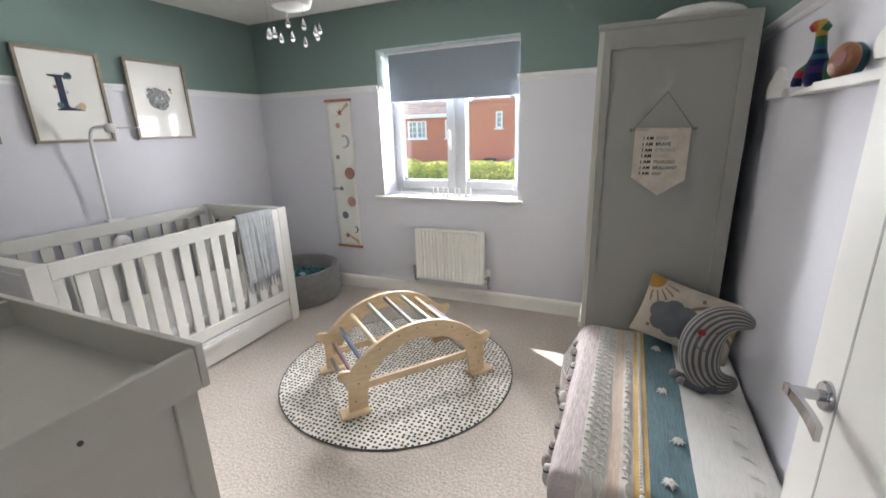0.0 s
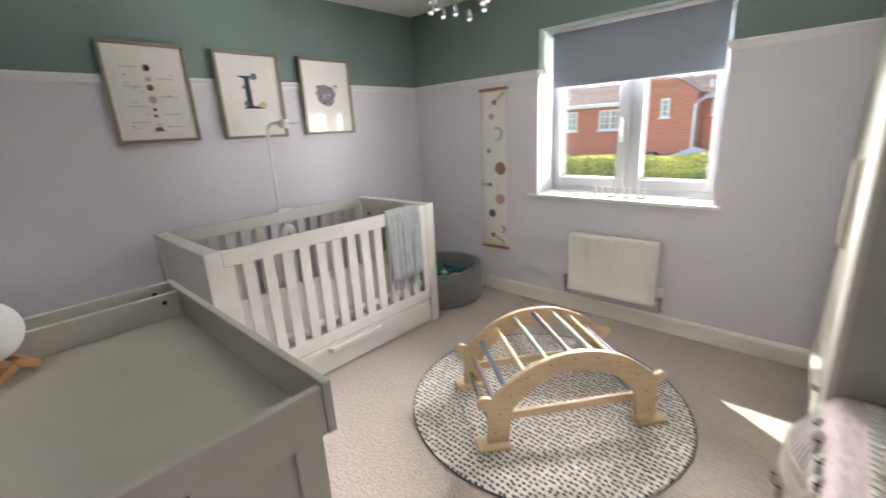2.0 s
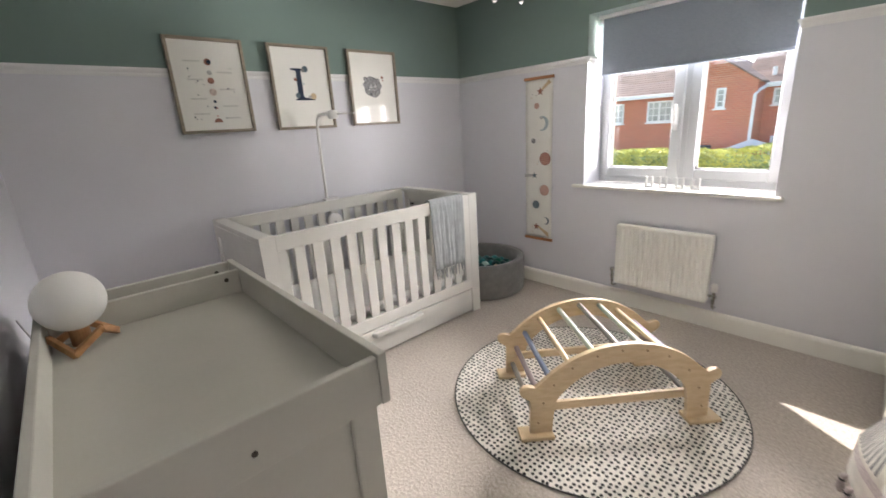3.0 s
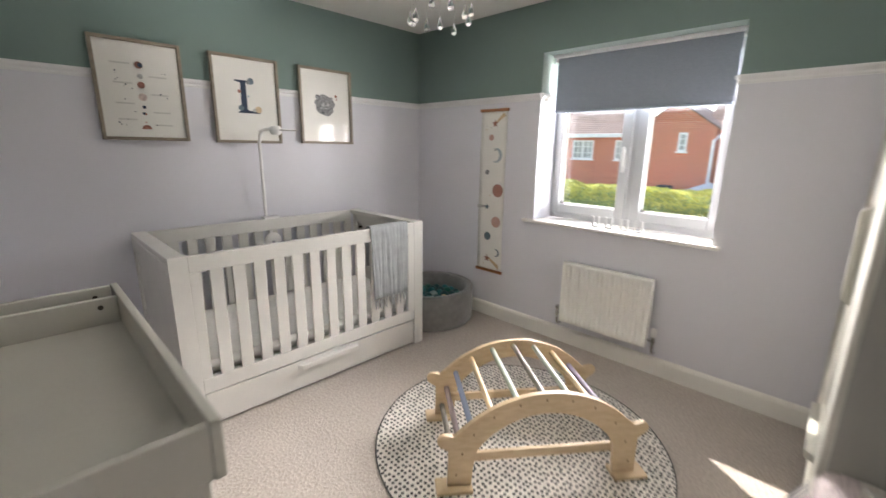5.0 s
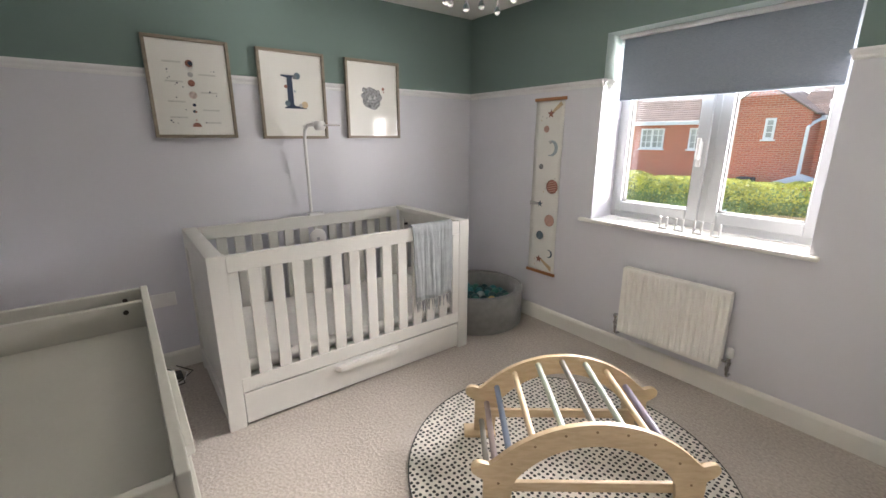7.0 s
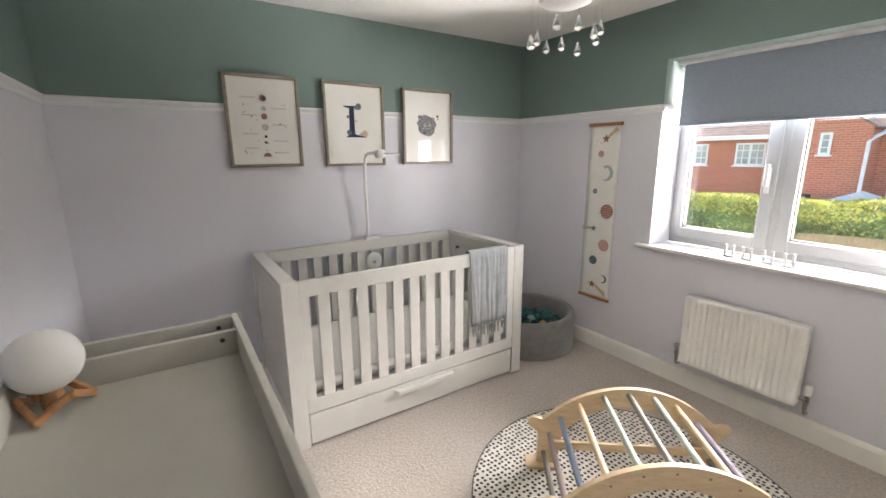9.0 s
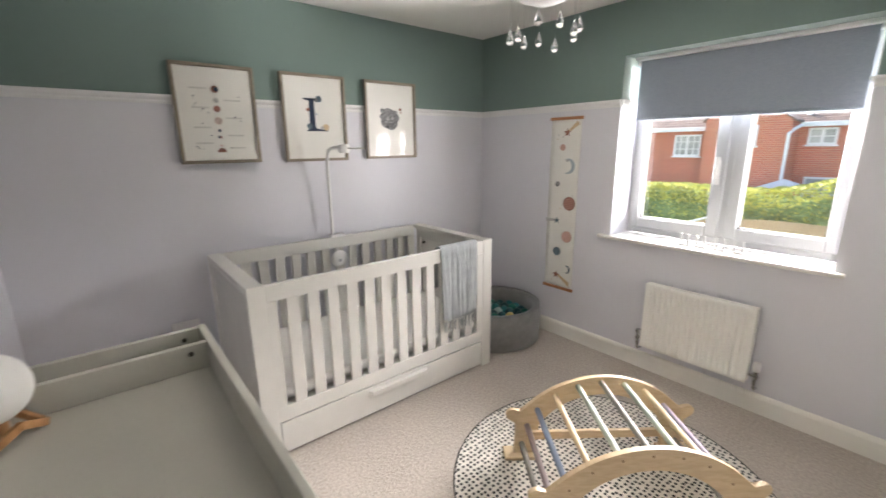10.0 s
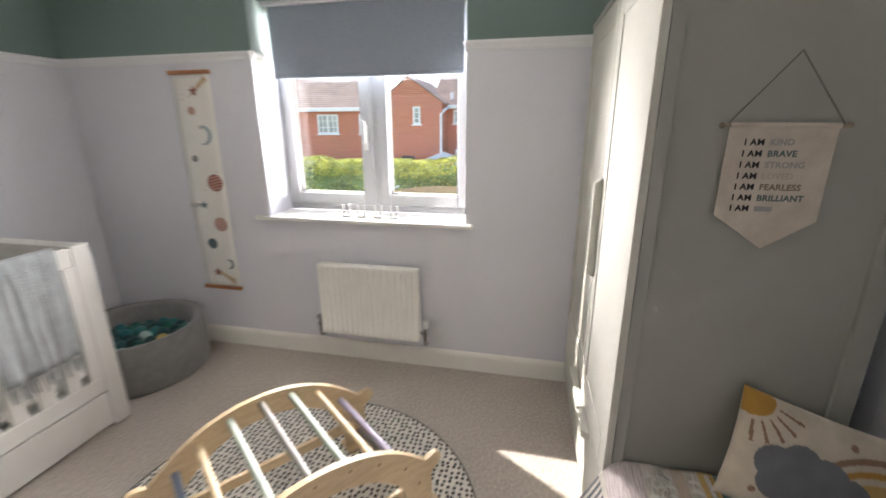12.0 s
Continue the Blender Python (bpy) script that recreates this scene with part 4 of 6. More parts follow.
# ---- throw over the bench ----
def throw_cover():
    t = thing("woven_throw", "striped woven throw with tufts and tassels over the bench", "throw", (0.33, 1.34, 0.455))
    cols = {"pink": (0.55, 0.475, 0.46), "cream": (0.54, 0.50, 0.44), "tan": (0.56, 0.45, 0.36), "mustard": (0.52, 0.35, 0.13), "teal": (0.115, 0.185, 0.205), "white": (0.66, 0.64, 0.60), "charcoal": (0.10, 0.10, 0.11)}
    mats = {k: fabric(k + "_woven_cotton", c, 330, 0.6, vary=0.14) for k, c in cols.items()}
    for k, d in (("pink", 0.62), ("teal", 0.66), ("white", 0.9), ("tan", 0.8)):
        mats[k] = wood(k + "_slub_weave", cols[k], tuple(d * v for v in cols[k]), (110, 5, 110), 0.95)
    keys = list(mats)
    edges = [(-9, "cream"), (-0.26, "pink"), (-0.22, "cream"), (-0.04, "pink"), (0.058, "cream"), (0.138, "tan"), (0.170, "cream"), (0.208, "mustard"), (0.250, "teal"), (0.367, "white"), (9, "white")]
    seams = [e for e, _ in edges if -0.4 < e < 0.6]
    us = sorted(seams + [u for u in (-0.34 + 0.92 * k / 92 for k in range(93)) if min(abs(u - e) for e in seams) > 0.004])
    vs = [-0.42 + 1.43 * k / 120 for k in range(121)]

    def place(u, v):
        w = 0.006 * noise.noise((u * 9, v * 5, 0)) + 0.003 * noise.noise((u * 30, v * 22, 3))
        x, y, z = 0.05 + max(u, 0), 0.963 + max(v, 0), 0.468 + w
        if u < 0:
            r = min(-u, 0.03)
            x, z = x - 0.02 * (r / 0.03) ** 0.6 - 0.32 * max(0.0, v - 0.72) * min(1, -u / 0.2) - 0.012 * math.sin(v * 17 + u * 4) * min(1, -u / 0.2) - 0.03 * (-u), z + u
        if v < 0:
            r = min(-v, 0.03)
            y, z = y - 0.02 * (r / 0.03) ** 0.6 - 0.014 * math.sin(u * 19) * min(1, -v / 0.2), max(z + v, 0.03)
        return Vector((x, y, max(z, 0.03)))

    bm = bmesh.new()
    grid = [[bm.verts.new(place(u, v)) for v in vs] for u in us]
    for i in range(len(us) - 1):
        mid = (us[i] + us[i + 1]) / 2
        k = keys.index([c for e, c in edges if e <= mid][-1])
        for j in range(len(vs) - 1):
            f = bm.faces.new((grid[i][j], grid[i + 1][j], grid[i + 1][j + 1], grid[i][j + 1]))
            f.material_index = keys.index("charcoal") if -0.2 < mid < -0.06 and vs[j] > 0.8 and j % 2 else k
    cloth = thicken(smooth(part("cloth", bm, list(mats.values()), t), 60), 0.006)
    knot = None
    rr = random.Random(3)
    for u, lean, start in ((0.074, 1, 0.0), (0.098, -1, 0.02), (0.122, 1, 0.008), (0.189, -1, 0.012)):
        line, v, k = [], -0.30 + start, 0
        while v < 0.98:
            p = place(u + 0.0035 * (1 if k % 2 else -1) * lean, v)
            lift = Vector((0, -0.004, 0.001)) if v < 0 else Vector((0, 0, 0.0045))
            line += [p + lift, place(u + 0.0035 * (1 if k % 2 else -1) * lean, v + 0.021) + lift * 1.4]
            v, k = v + 0.0315, k + 1
        smooth(part("braid_cord", tube(line, [0.0026 + 0.0008 * rr.random() for _ in line], 6), mats["white"], t, "raised off-white braid"), 80)
        v = 0.02 + start
        while v < 0.97:
            p = place(u, v) + Vector((0, 0, 0.005))
            if knot is None:
                bm = tube([(-0.010, 0.012, 0), (-0.004, 0.004, 0.008), (0.004, -0.004, 0.009), (0.010, -0.013, 0.002)], [0.0035, 0.0055, 0.0055, 0.003], 6)
                knot = smooth(part("tuft", bm, mats["white"]), 80)
                knot.parent = t
                knot.matrix_parent_inverse = HOME[t.name].inverted()
                one = knot
            else:
                one = knot.copy()
                scene.collection.objects.link(one)
            one.matrix_basis = Matrix.Translation(p) @ Matrix.Rotation(rr.uniform(-0.2, 0.2) + 0.35, 4, "Z") @ Matrix.Scale(rr.uniform(0.72, 0.9), 4)
            v += 0.0335 + rr.uniform(-0.003, 0.003)
    bm = bmesh.new()
    v = -0.02
    while v < 1.0:
        m = Matrix.Translation(place(0.229, v) + Vector((0, 0, 0.003))) @ Matrix.Diagonal((0.0082, 0.0076, 0.007, 1))
        bmesh.ops.create_icosphere(bm, subdivisions=1, radius=1.0, matrix=m)
        v += 0.0135
    beads = part("bead_braid", bm, mats["white"], t)
    beads["kind"] = "stuff"
    for u, v in ((0.30, 0.06), (0.335, 0.25), (0.305, 0.52), (0.30, 0.86)):
        c = place(u, v) + Vector((0, 0, 0.004))
        bm = bmesh.new()
        for k in range(9):
            a = 2 * math.pi * k / 9 + rr.uniform(-0.2, 0.2)
            d = Vector((math.cos(a), math.sin(a), 0))
            add_tube(bm, [c, c + d * 0.012 + Vector((0, 0, 0.008)), c + d * rr.uniform(0.014, 0.027) + Vector((0, 0, 0.001))], [0.005, 0.0048, 0.0015], 5)
        smooth(part("pompom", bm, mats["white"], t, "white fringed pompom"), 80)
    for k in range(14):
        p = place(0.505 + 0.006 * math.sin(k), 0.04 + 0.071 * k) + Vector((0, 0, 0.003))
        part("tuft_tail", tube([p, p + Vector((0.014, -0.012, 0.007)), p + Vector((0.034, -0.026, 0.002))], [0.005, 0.0055, 0.002], 5), mats["white"], t)
    black = fabric("black_yarn", (0.05, 0.05, 0.05), 400)
    for k in range(24):
        p = place(-0.335, 0.03 + 0.066 * k) if k < 15 else place(-0.03, 0.05 + 0.105 * (k - 15))
        q = p + Vector((-0.012, 0, -0.01))
        tas = smooth(part("tassel", tube([p, q, q + Vector((-0.004, 0, -0.018)), q + Vector((-0.003, 0.002, -0.05)), q + Vector((0, 0.004, -0.07))], [0.004, 0.011, 0.009, 0.013, 0.009], 8), mats["pink" if k % 3 else "white"], t, "pink tassel" if k % 3 else "white tassel"), 70)
        part("binding", tube([q + Vector((-0.003, 0, -0.010)), q + Vector((-0.003, 0, -0.018))], 0.0105, 8), black, tas, "black thread")
    for k in range(7):
        p = place(-0.05 - 0.05 * (k % 3), 0.08 + 0.12 * k) + Vector((-0.016, 0, 0))
        smooth(part("pompom", ball(0.022, p, 12, 8, (0.8, 1, 1.2)), mats["white" if k % 2 else "pink"], t, "soft pompom"), 80)


throw_cover()


def cushion():
    """A cushion with a print of a sun, a cloud and a rainbow."""
    canvas = fabric("cream_canvas", (0.46, 0.40, 0.32), 450, 0.3)
    must, grey, gold, brown = (fabric(n, c, 450, 0.3) for n, c in (("mustard_print", (0.36, 0.20, 0.04)), ("slate_grey_print", (0.13, 0.135, 0.145)), ("gold_print", (0.42, 0.28, 0.10)), ("brown_print", (0.22, 0.14, 0.09))))
    W, Hh, n, m = 0.385, 0.272, 130, 92

    def paint(u, v):
        x, y = u * 0.40, v * 0.285
        d = math.hypot(x - 0.015, y - 0.27)
        if d < 0.052:
            return 1
        a = math.degrees(math.atan2(y - 0.27, x - 0.015))
        if 0.062 < d < 0.115 and any(abs(a - k) < 2.2 for k in (-85, -68, -50, -33, -15)):
            return 4
        if any(math.hypot(x - cx, y - cy) < r for cx, cy, r in ((0.085, 0.125, 0.045), (0.135, 0.148, 0.046), (0.19, 0.128, 0.055), (0.245, 0.115, 0.045), (0.10, 0.085, 0.045), (0.155, 0.075, 0.05), (0.215, 0.075, 0.048))):
            return 2
        d = math.hypot(x - 0.33, y - 0.03)
        if y > 0.05 and 0.07 < d < 0.205:
            return (0, 4, 0, 3, 3, 0, 1, 0, 4)[int((d - 0.07) / 0.01501)]
        if math.hypot(x - 0.06, y - 0.045) < 0.008 or math.hypot(x - 0.235, y - 0.235) < 0.009:
            return 4
        return 0

    bm = bmesh.new()
    for s in (1, -1):
        g = []
        for i in range(n + 1):
            row = []
            for j in range(m + 1):
                u, v = i / n, j / m
                e = (max(0.0, 1 - abs(2 * u - 1) ** 2.6) * max(0.0, 1 - abs(2 * v - 1) ** 2.6)) ** 0.5
                row.append(bm.verts.new(((u - 0.5) * W * (1 - 0.05 * math.sin(math.pi * v)), (v - 0.5) * Hh * (1 - 0.05 * math.sin(math.pi * u)), s * (0.055 * e + 0.004 * noise.noise((u * 5, v * 4, s)) * e))))
            g.append(row)
        for i in range(n):
            for j in range(m):
                f = bm.faces.new((g[i][j], g[i + 1][j], g[i + 1][j + 1], g[i][j + 1]))
                if s > 0:
                    f.material_index = paint((i + 0.5) / n, (j + 0.5) / m)
    bmesh.ops.remove_doubles(bm, verts=bm.verts[:], dist=0.0004)
    place = Matrix.Translation((0.455, 1.852, 0.626)) @ Matrix.Rotation(radians(62), 4, "X") @ Matrix.Rotation(radians(-17), 4, "Z")
    bm.transform(place)
    ob = part("printed_cushion", bm, (canvas, must, grey, gold, brown))
    smooth(tagged(ob, "cream cushion printed with sun, cloud and rainbow on the bench", "cushion"), 70)


cushion()


def moon_toy():
    """A striped crescent plush, one mesh."""
    red, shade, pale = (fabric(n, c, 420, 0.4) for n, c in (("red_felt", (0.22, 0.02, 0.025)), ("dark_grey_felt", (0.085, 0.088, 0.10)), ("oat_felt", (0.36, 0.33, 0.31))))
    knit = fabric("charcoal_knit", (0.075, 0.073, 0.078), 420, 0.5)
    light = fabric("oatmeal_knit", (0.27, 0.245, 0.22), 420, 0.5)
    n, sides = 56, 80

    def ring(s, b):
        a = radians(62 + 236 * s)
        r = 0.010 + 0.058 * math.sin(math.pi * s) ** 0.62
        rad = Vector((math.cos(a), 0, math.sin(a)))
        mid = Vector((0.556 + 0.094 * math.cos(a), 1.565 - 0.07 * (1 - s), 0.652 + 0.142 * math.sin(a)))
        return mid + r * (math.cos(b) * rad + math.sin(b) * Vector((0, 0.75, 0)))

    bm = bmesh.new()
    rings = [[bm.verts.new(ring(k / n, 2 * math.pi * q / sides)) for q in range(sides)] for k in range(n + 1)]
    for k in range(n):
        for q in range(sides):
            f = bm.faces.new((rings[k][q], rings[k][(q + 1) % sides], rings[k + 1][(q + 1) % sides], rings[k + 1][q]))
            f.material_index = 4 if q // 2 % 2 else 0
    bm.faces.new(rings[0])
    bm.faces.new(rings[-1])

    def patch(made, index):
        start = len(bm.faces)
        made()
        bm.faces.ensure_lookup_table()
        for f in bm.faces[start:]:
            f.material_index = index

    def dot(c, r, index):
        patch(lambda: bmesh.ops.create_icosphere(bm, subdivisions=2, radius=1.0, matrix=Matrix.Translation(c) @ Matrix.Diagonal((r, 0.6 * r, r, 1))), index)

    dot(ring(0.37, radians(-66)), 0.014, 1)
    dot(ring(0.31, radians(-100)), 0.0065, 2)
    patch(lambda: add_tube(bm, [ring(0.41, radians(-62)), ring(0.455, radians(-72)), ring(0.47, radians(-88)), ring(0.46, radians(-104))], 0.003, 6), 2)
    patch(lambda: add_tube(bm, [(0.53, 1.55, 0.515), (0.48, 1.565, 0.492), (0.415, 1.60, 0.490)], [0.018, 0.017, 0.014], 8), 2)
    patch(lambda: add_tube(bm, [(0.53, 1.52, 0.515), (0.485, 1.52, 0.492), (0.435, 1.55, 0.490)], [0.018, 0.017, 0.014], 8), 2)
    for c in ((0.402, 1.607, 0.492), (0.423, 1.556, 0.492)):
        dot(Vector(c), 0.0175, 3)
    smooth(tagged(part("moon_toy", bm, (knit, red, shade, pale, light)), "grey striped plush moon toy leaning on the wall", "soft toy"), 70)


moon_toy()

# ---- pictures on the west wall ----
NAVY = material("navy_ink", (0.02, 0.035, 0.07), 0.8, vary=0.3, scale=60)
INK = material("grey_wash", (0.24, 0.24, 0.245), 0.85, vary=0.5, scale=60)
PALE = material("pale_grey_wash", (0.42, 0.415, 0.41), 0.85, vary=0.25, scale=60)
RUST = material("rust_print", (0.30, 0.13, 0.095), 0.85, vary=0.3, scale=80)
BLUSH = material("blush_print", (0.52, 0.32, 0.27), 0.85, vary=0.15, scale=60)
FADED = material("faded_rose_print", (0.56, 0.45, 0.41), 0.85, vary=0.3, scale=60)
FAINT = material("faint_grey_print", (0.58, 0.57, 0.54), 0.85, vary=0.15, scale=120)
SLATE = material("slate_blue_print", (0.12, 0.16, 0.19), 0.85, vary=0.25, scale=60)
SLATEWASH = material("charcoal_wash", (0.15, 0.155, 0.165), 0.85, vary=0.5, scale=60)
HAZE = material("pale_blue_print", (0.36, 0.42, 0.46), 0.85, vary=0.2, scale=60)
SAND = material("sand_print", (0.55, 0.42, 0.27), 0.85, vary=0.15, scale=60)
MOUNT = material("ivory_mount", (0.75, 0.738, 0.70), 0.9, vary=0.015, scale=6)


def text_mesh(words, size, bold=0.00075, gap=1.0):
    cu = bpy.data.curves.new("words", "FONT")
    cu.body, cu.size, cu.extrude, cu.resolution_u, cu.offset, cu.space_character = words, size, 0.0004, 3, bold, gap
    ob = bpy.data.objects.new("words", cu)
    scene.collection.objects.link(ob)
    bpy.context.view_layer.update()
    me = bpy.data.meshes.new_from_object(ob.evaluated_get(bpy.context.evaluated_depsgraph_get()))
    bm = bmesh.new()
    bm.from_mesh(me)
    bpy.data.objects.remove(ob)
    return bm


WEST = Matrix(((0, 0, 1, XL), (1, 0, 0, 0), (0, 1, 0, 0), (0, 0, 0, 1)))      # x, y, height of a print to the west wall


PICGLASS = glass_material("picture_glass", 0.010, rough=0.05)


def picture(y0, y1, z0, z1, label, draw):
    p = thing("framed_picture", label, "picture", (XL, (y0 + y1) / 2, (z0 + z1) / 2), "pictures over the cot")
    f, x0, x1 = 0.018, XL + 0.023, XL + 0.047
    part("frame", boxes([(x0, y0, z0, x1, y0 + f, z1), (x0, y1 - f, z0, x1, y1, z1), (x0, y0 + f, z0, x1, y1 - f, z0 + f), (x0, y0 + f, z1 - f, x1, y1 - f, z1)], bevel=0.002), TAUPE, p, "slim taupe wooden frame")
    board = part("mount", box(x0, y0 + f, z0 + f, x0 + 0.008, y1 - f, z1 - f, bevel=0), MOUNT, p, "ivory mount board")
    glass = part("glass", box(x0 + 0.016, y0 + f, z0 + f, x0 + 0.018, y1 - f, z1 - f, bevel=0), PICGLASS, p, "clear picture glass")
    glass.visible_shadow = False
    w, h = y1 - y0, z1 - z0

    def at(u, v, up=0.0105):
        return WEST @ Matrix.Translation((y0 + u * w, z0 + v * h, up + 0.0215))

    draw(board, at, w, h)


def star(r, r2=0.42):
    return [((r if k % 2 == 0 else r * r2) * math.cos(math.pi / 2 + math.pi * k / 5), (r if k % 2 == 0 else r * r2) * math.sin(math.pi / 2 + math.pi * k / 5)) for k in range(10)]


def crescent(r, n=20):
    out = [(r * math.cos(a), r * math.sin(a)) for a in (radians(-125 + 250 * k / n) for k in range(n + 1))]
    inn = [(-0.35 * r + 0.849 * r * math.cos(a), 0.849 * r * math.sin(a)) for a in (radians(105.3 - 210.6 * k / n) for k in range(1, n))]
    return out + inn


def planets(board, at, w, h):
    part("print_sheet", slab([(-0.36 * w, -0.4 * h), (0.36 * w, -0.4 * h), (0.36 * w, 0.4 * h), (-0.36 * w, 0.4 * h)], 0.0008, at(0.5, 0.5, 0.0085)), PAPER, board)
    for u, v, r, m in ((0.5, 0.755, 0.019, RUST), (0.5, 0.645, 0.014, PALE), (0.5, 0.56, 0.018, RUST), (0.5, 0.44, 0.021, FADED), (0.5, 0.34, 0.009, NAVY), (0.49, 0.275, 0.008, NAVY), (0.51, 0.27, 0.006, RUST), (0.5, 0.185, 0.005, BLUSH)):
        part("planet", disc(r, at(u, v), 24), m, board)
    part("planet", disc(0.0125, at(0.515, 0.755, 0.0112), 20), NAVY, board)
    half = [(0.024 * math.cos(a), 0.024 * math.sin(a)) for a in (math.pi * k / 16 for k in range(17))]
    part("planet", slab(half, 0.001, at(0.5, 0.115)), RUST, board)
    rr = random.Random(11)
    for k in range(20):
        part("planet", disc(rr.uniform(0.002, 0.0045), at(rr.choice((rr.uniform(0.2, 0.4), rr.uniform(0.6, 0.8))), rr.uniform(0.15, 0.8)), 10), rr.choice((NAVY, INK)), board)
    for k, v in enumerate((0.76, 0.65, 0.57, 0.47, 0.37, 0.29, 0.21, 0.16)):
        u = 0.3 if k % 2 == 0 else 0.7
        part("script_bar", box(-0.045, -0.0045, 0, 0.045, 0.0045, 0.0008, bevel=0, m=at(u, v)), FAINT, board, "faint line of handwriting")


def initial(board, at, w, h):
    bm = bmesh.new()
    for pts in ([(-0.058, 0.104), (0.034, 0.104), (0.034, 0.096), (0.014, 0.090), (0.016, -0.076), (0.026, -0.086), (0.07, -0.088), (0.094, -0.07), (0.100, -0.07), (0.098, -0.103), (-0.046, -0.103), (-0.046, -0.096), (-0.024, -0.088), (-0.020, 0.088), (-0.058, 0.096)],):
        tmp = slab(pts, 0.001, at(0.46, 0.54))
        me = bpy.data.meshes.new("letter")
        tmp.to_mesh(me)
        tmp.free()
        bm.from_mesh(me)
    part("letter", bm, NAVY, board, "navy letter L")
    for u, v, r, m in ((0.57, 0.725, 0.021, SLATE), (0.53, 0.71, 0.013, INK), (0.39, 0.60, 0.011, RUST), (0.40, 0.41, 0.018, SLATE), (0.52, 0.55, 0.007, HAZE), (0.66, 0.40, 0.022, SAND), (0.60, 0.39, 0.012, PALE)):
        part("wash_spot", disc(r, at(u, v, 0.0112), 20), m, board)


def bear(board, at, w, h):
    rr = random.Random(4)
    blob = [((0.074 + 0.005 * math.sin(5 * a) + 0.004 * math.sin(9 * a + 1)) * math.cos(a) * 1.1, (0.076 + 0.006 * math.sin(4 * a)) * math.sin(a)) for a in (2 * math.pi * k / 40 for k in range(40))]
    part("wash", slab(blob, 0.001, at(0.47, 0.52)), INK, board, "grey watercolour shape")
    for u, v, r, m in ((0.335, 0.625, 0.017, INK), (0.595, 0.61, 0.014, INK), (0.69, 0.65, 0.011, RUST), (0.70, 0.61, 0.006, RUST)):
        part("wash_spot", disc(r, at(u, v, 0.0110), 20), m, board)
    for k in range(26):
        a, q = rr.uniform(0, 2 * math.pi), 0.062 * rr.random() ** 0.6
        r = rr.uniform(0.005, 0.013)
        spot = [(r * (1 + 0.3 * math.sin(3 * f + k)) * math.cos(f), r * (1 + 0.25 * math.cos(2 * f + k)) * math.sin(f)) for f in (2 * math.pi * i / 14 for i in range(14))]
        part("wash_spot", slab(spot, 0.0006, at(0.47 + q * math.cos(a) * 1.05 / w, 0.52 + q * math.sin(a) / h, 0.0114 + 0.0002 * k)), (INK, SLATEWASH, PALE, INK)[k % 4], board)


picture(0.717, 1.146, 1.437, 1.981, "taupe framed print of planets in a column", planets)
picture(1.300, 1.735, 1.432, 1.981, "taupe framed print of a navy letter", initial)
picture(1.887, 2.327, 1.436, 1.981, "taupe framed print of a grey watercolour shape", bear)


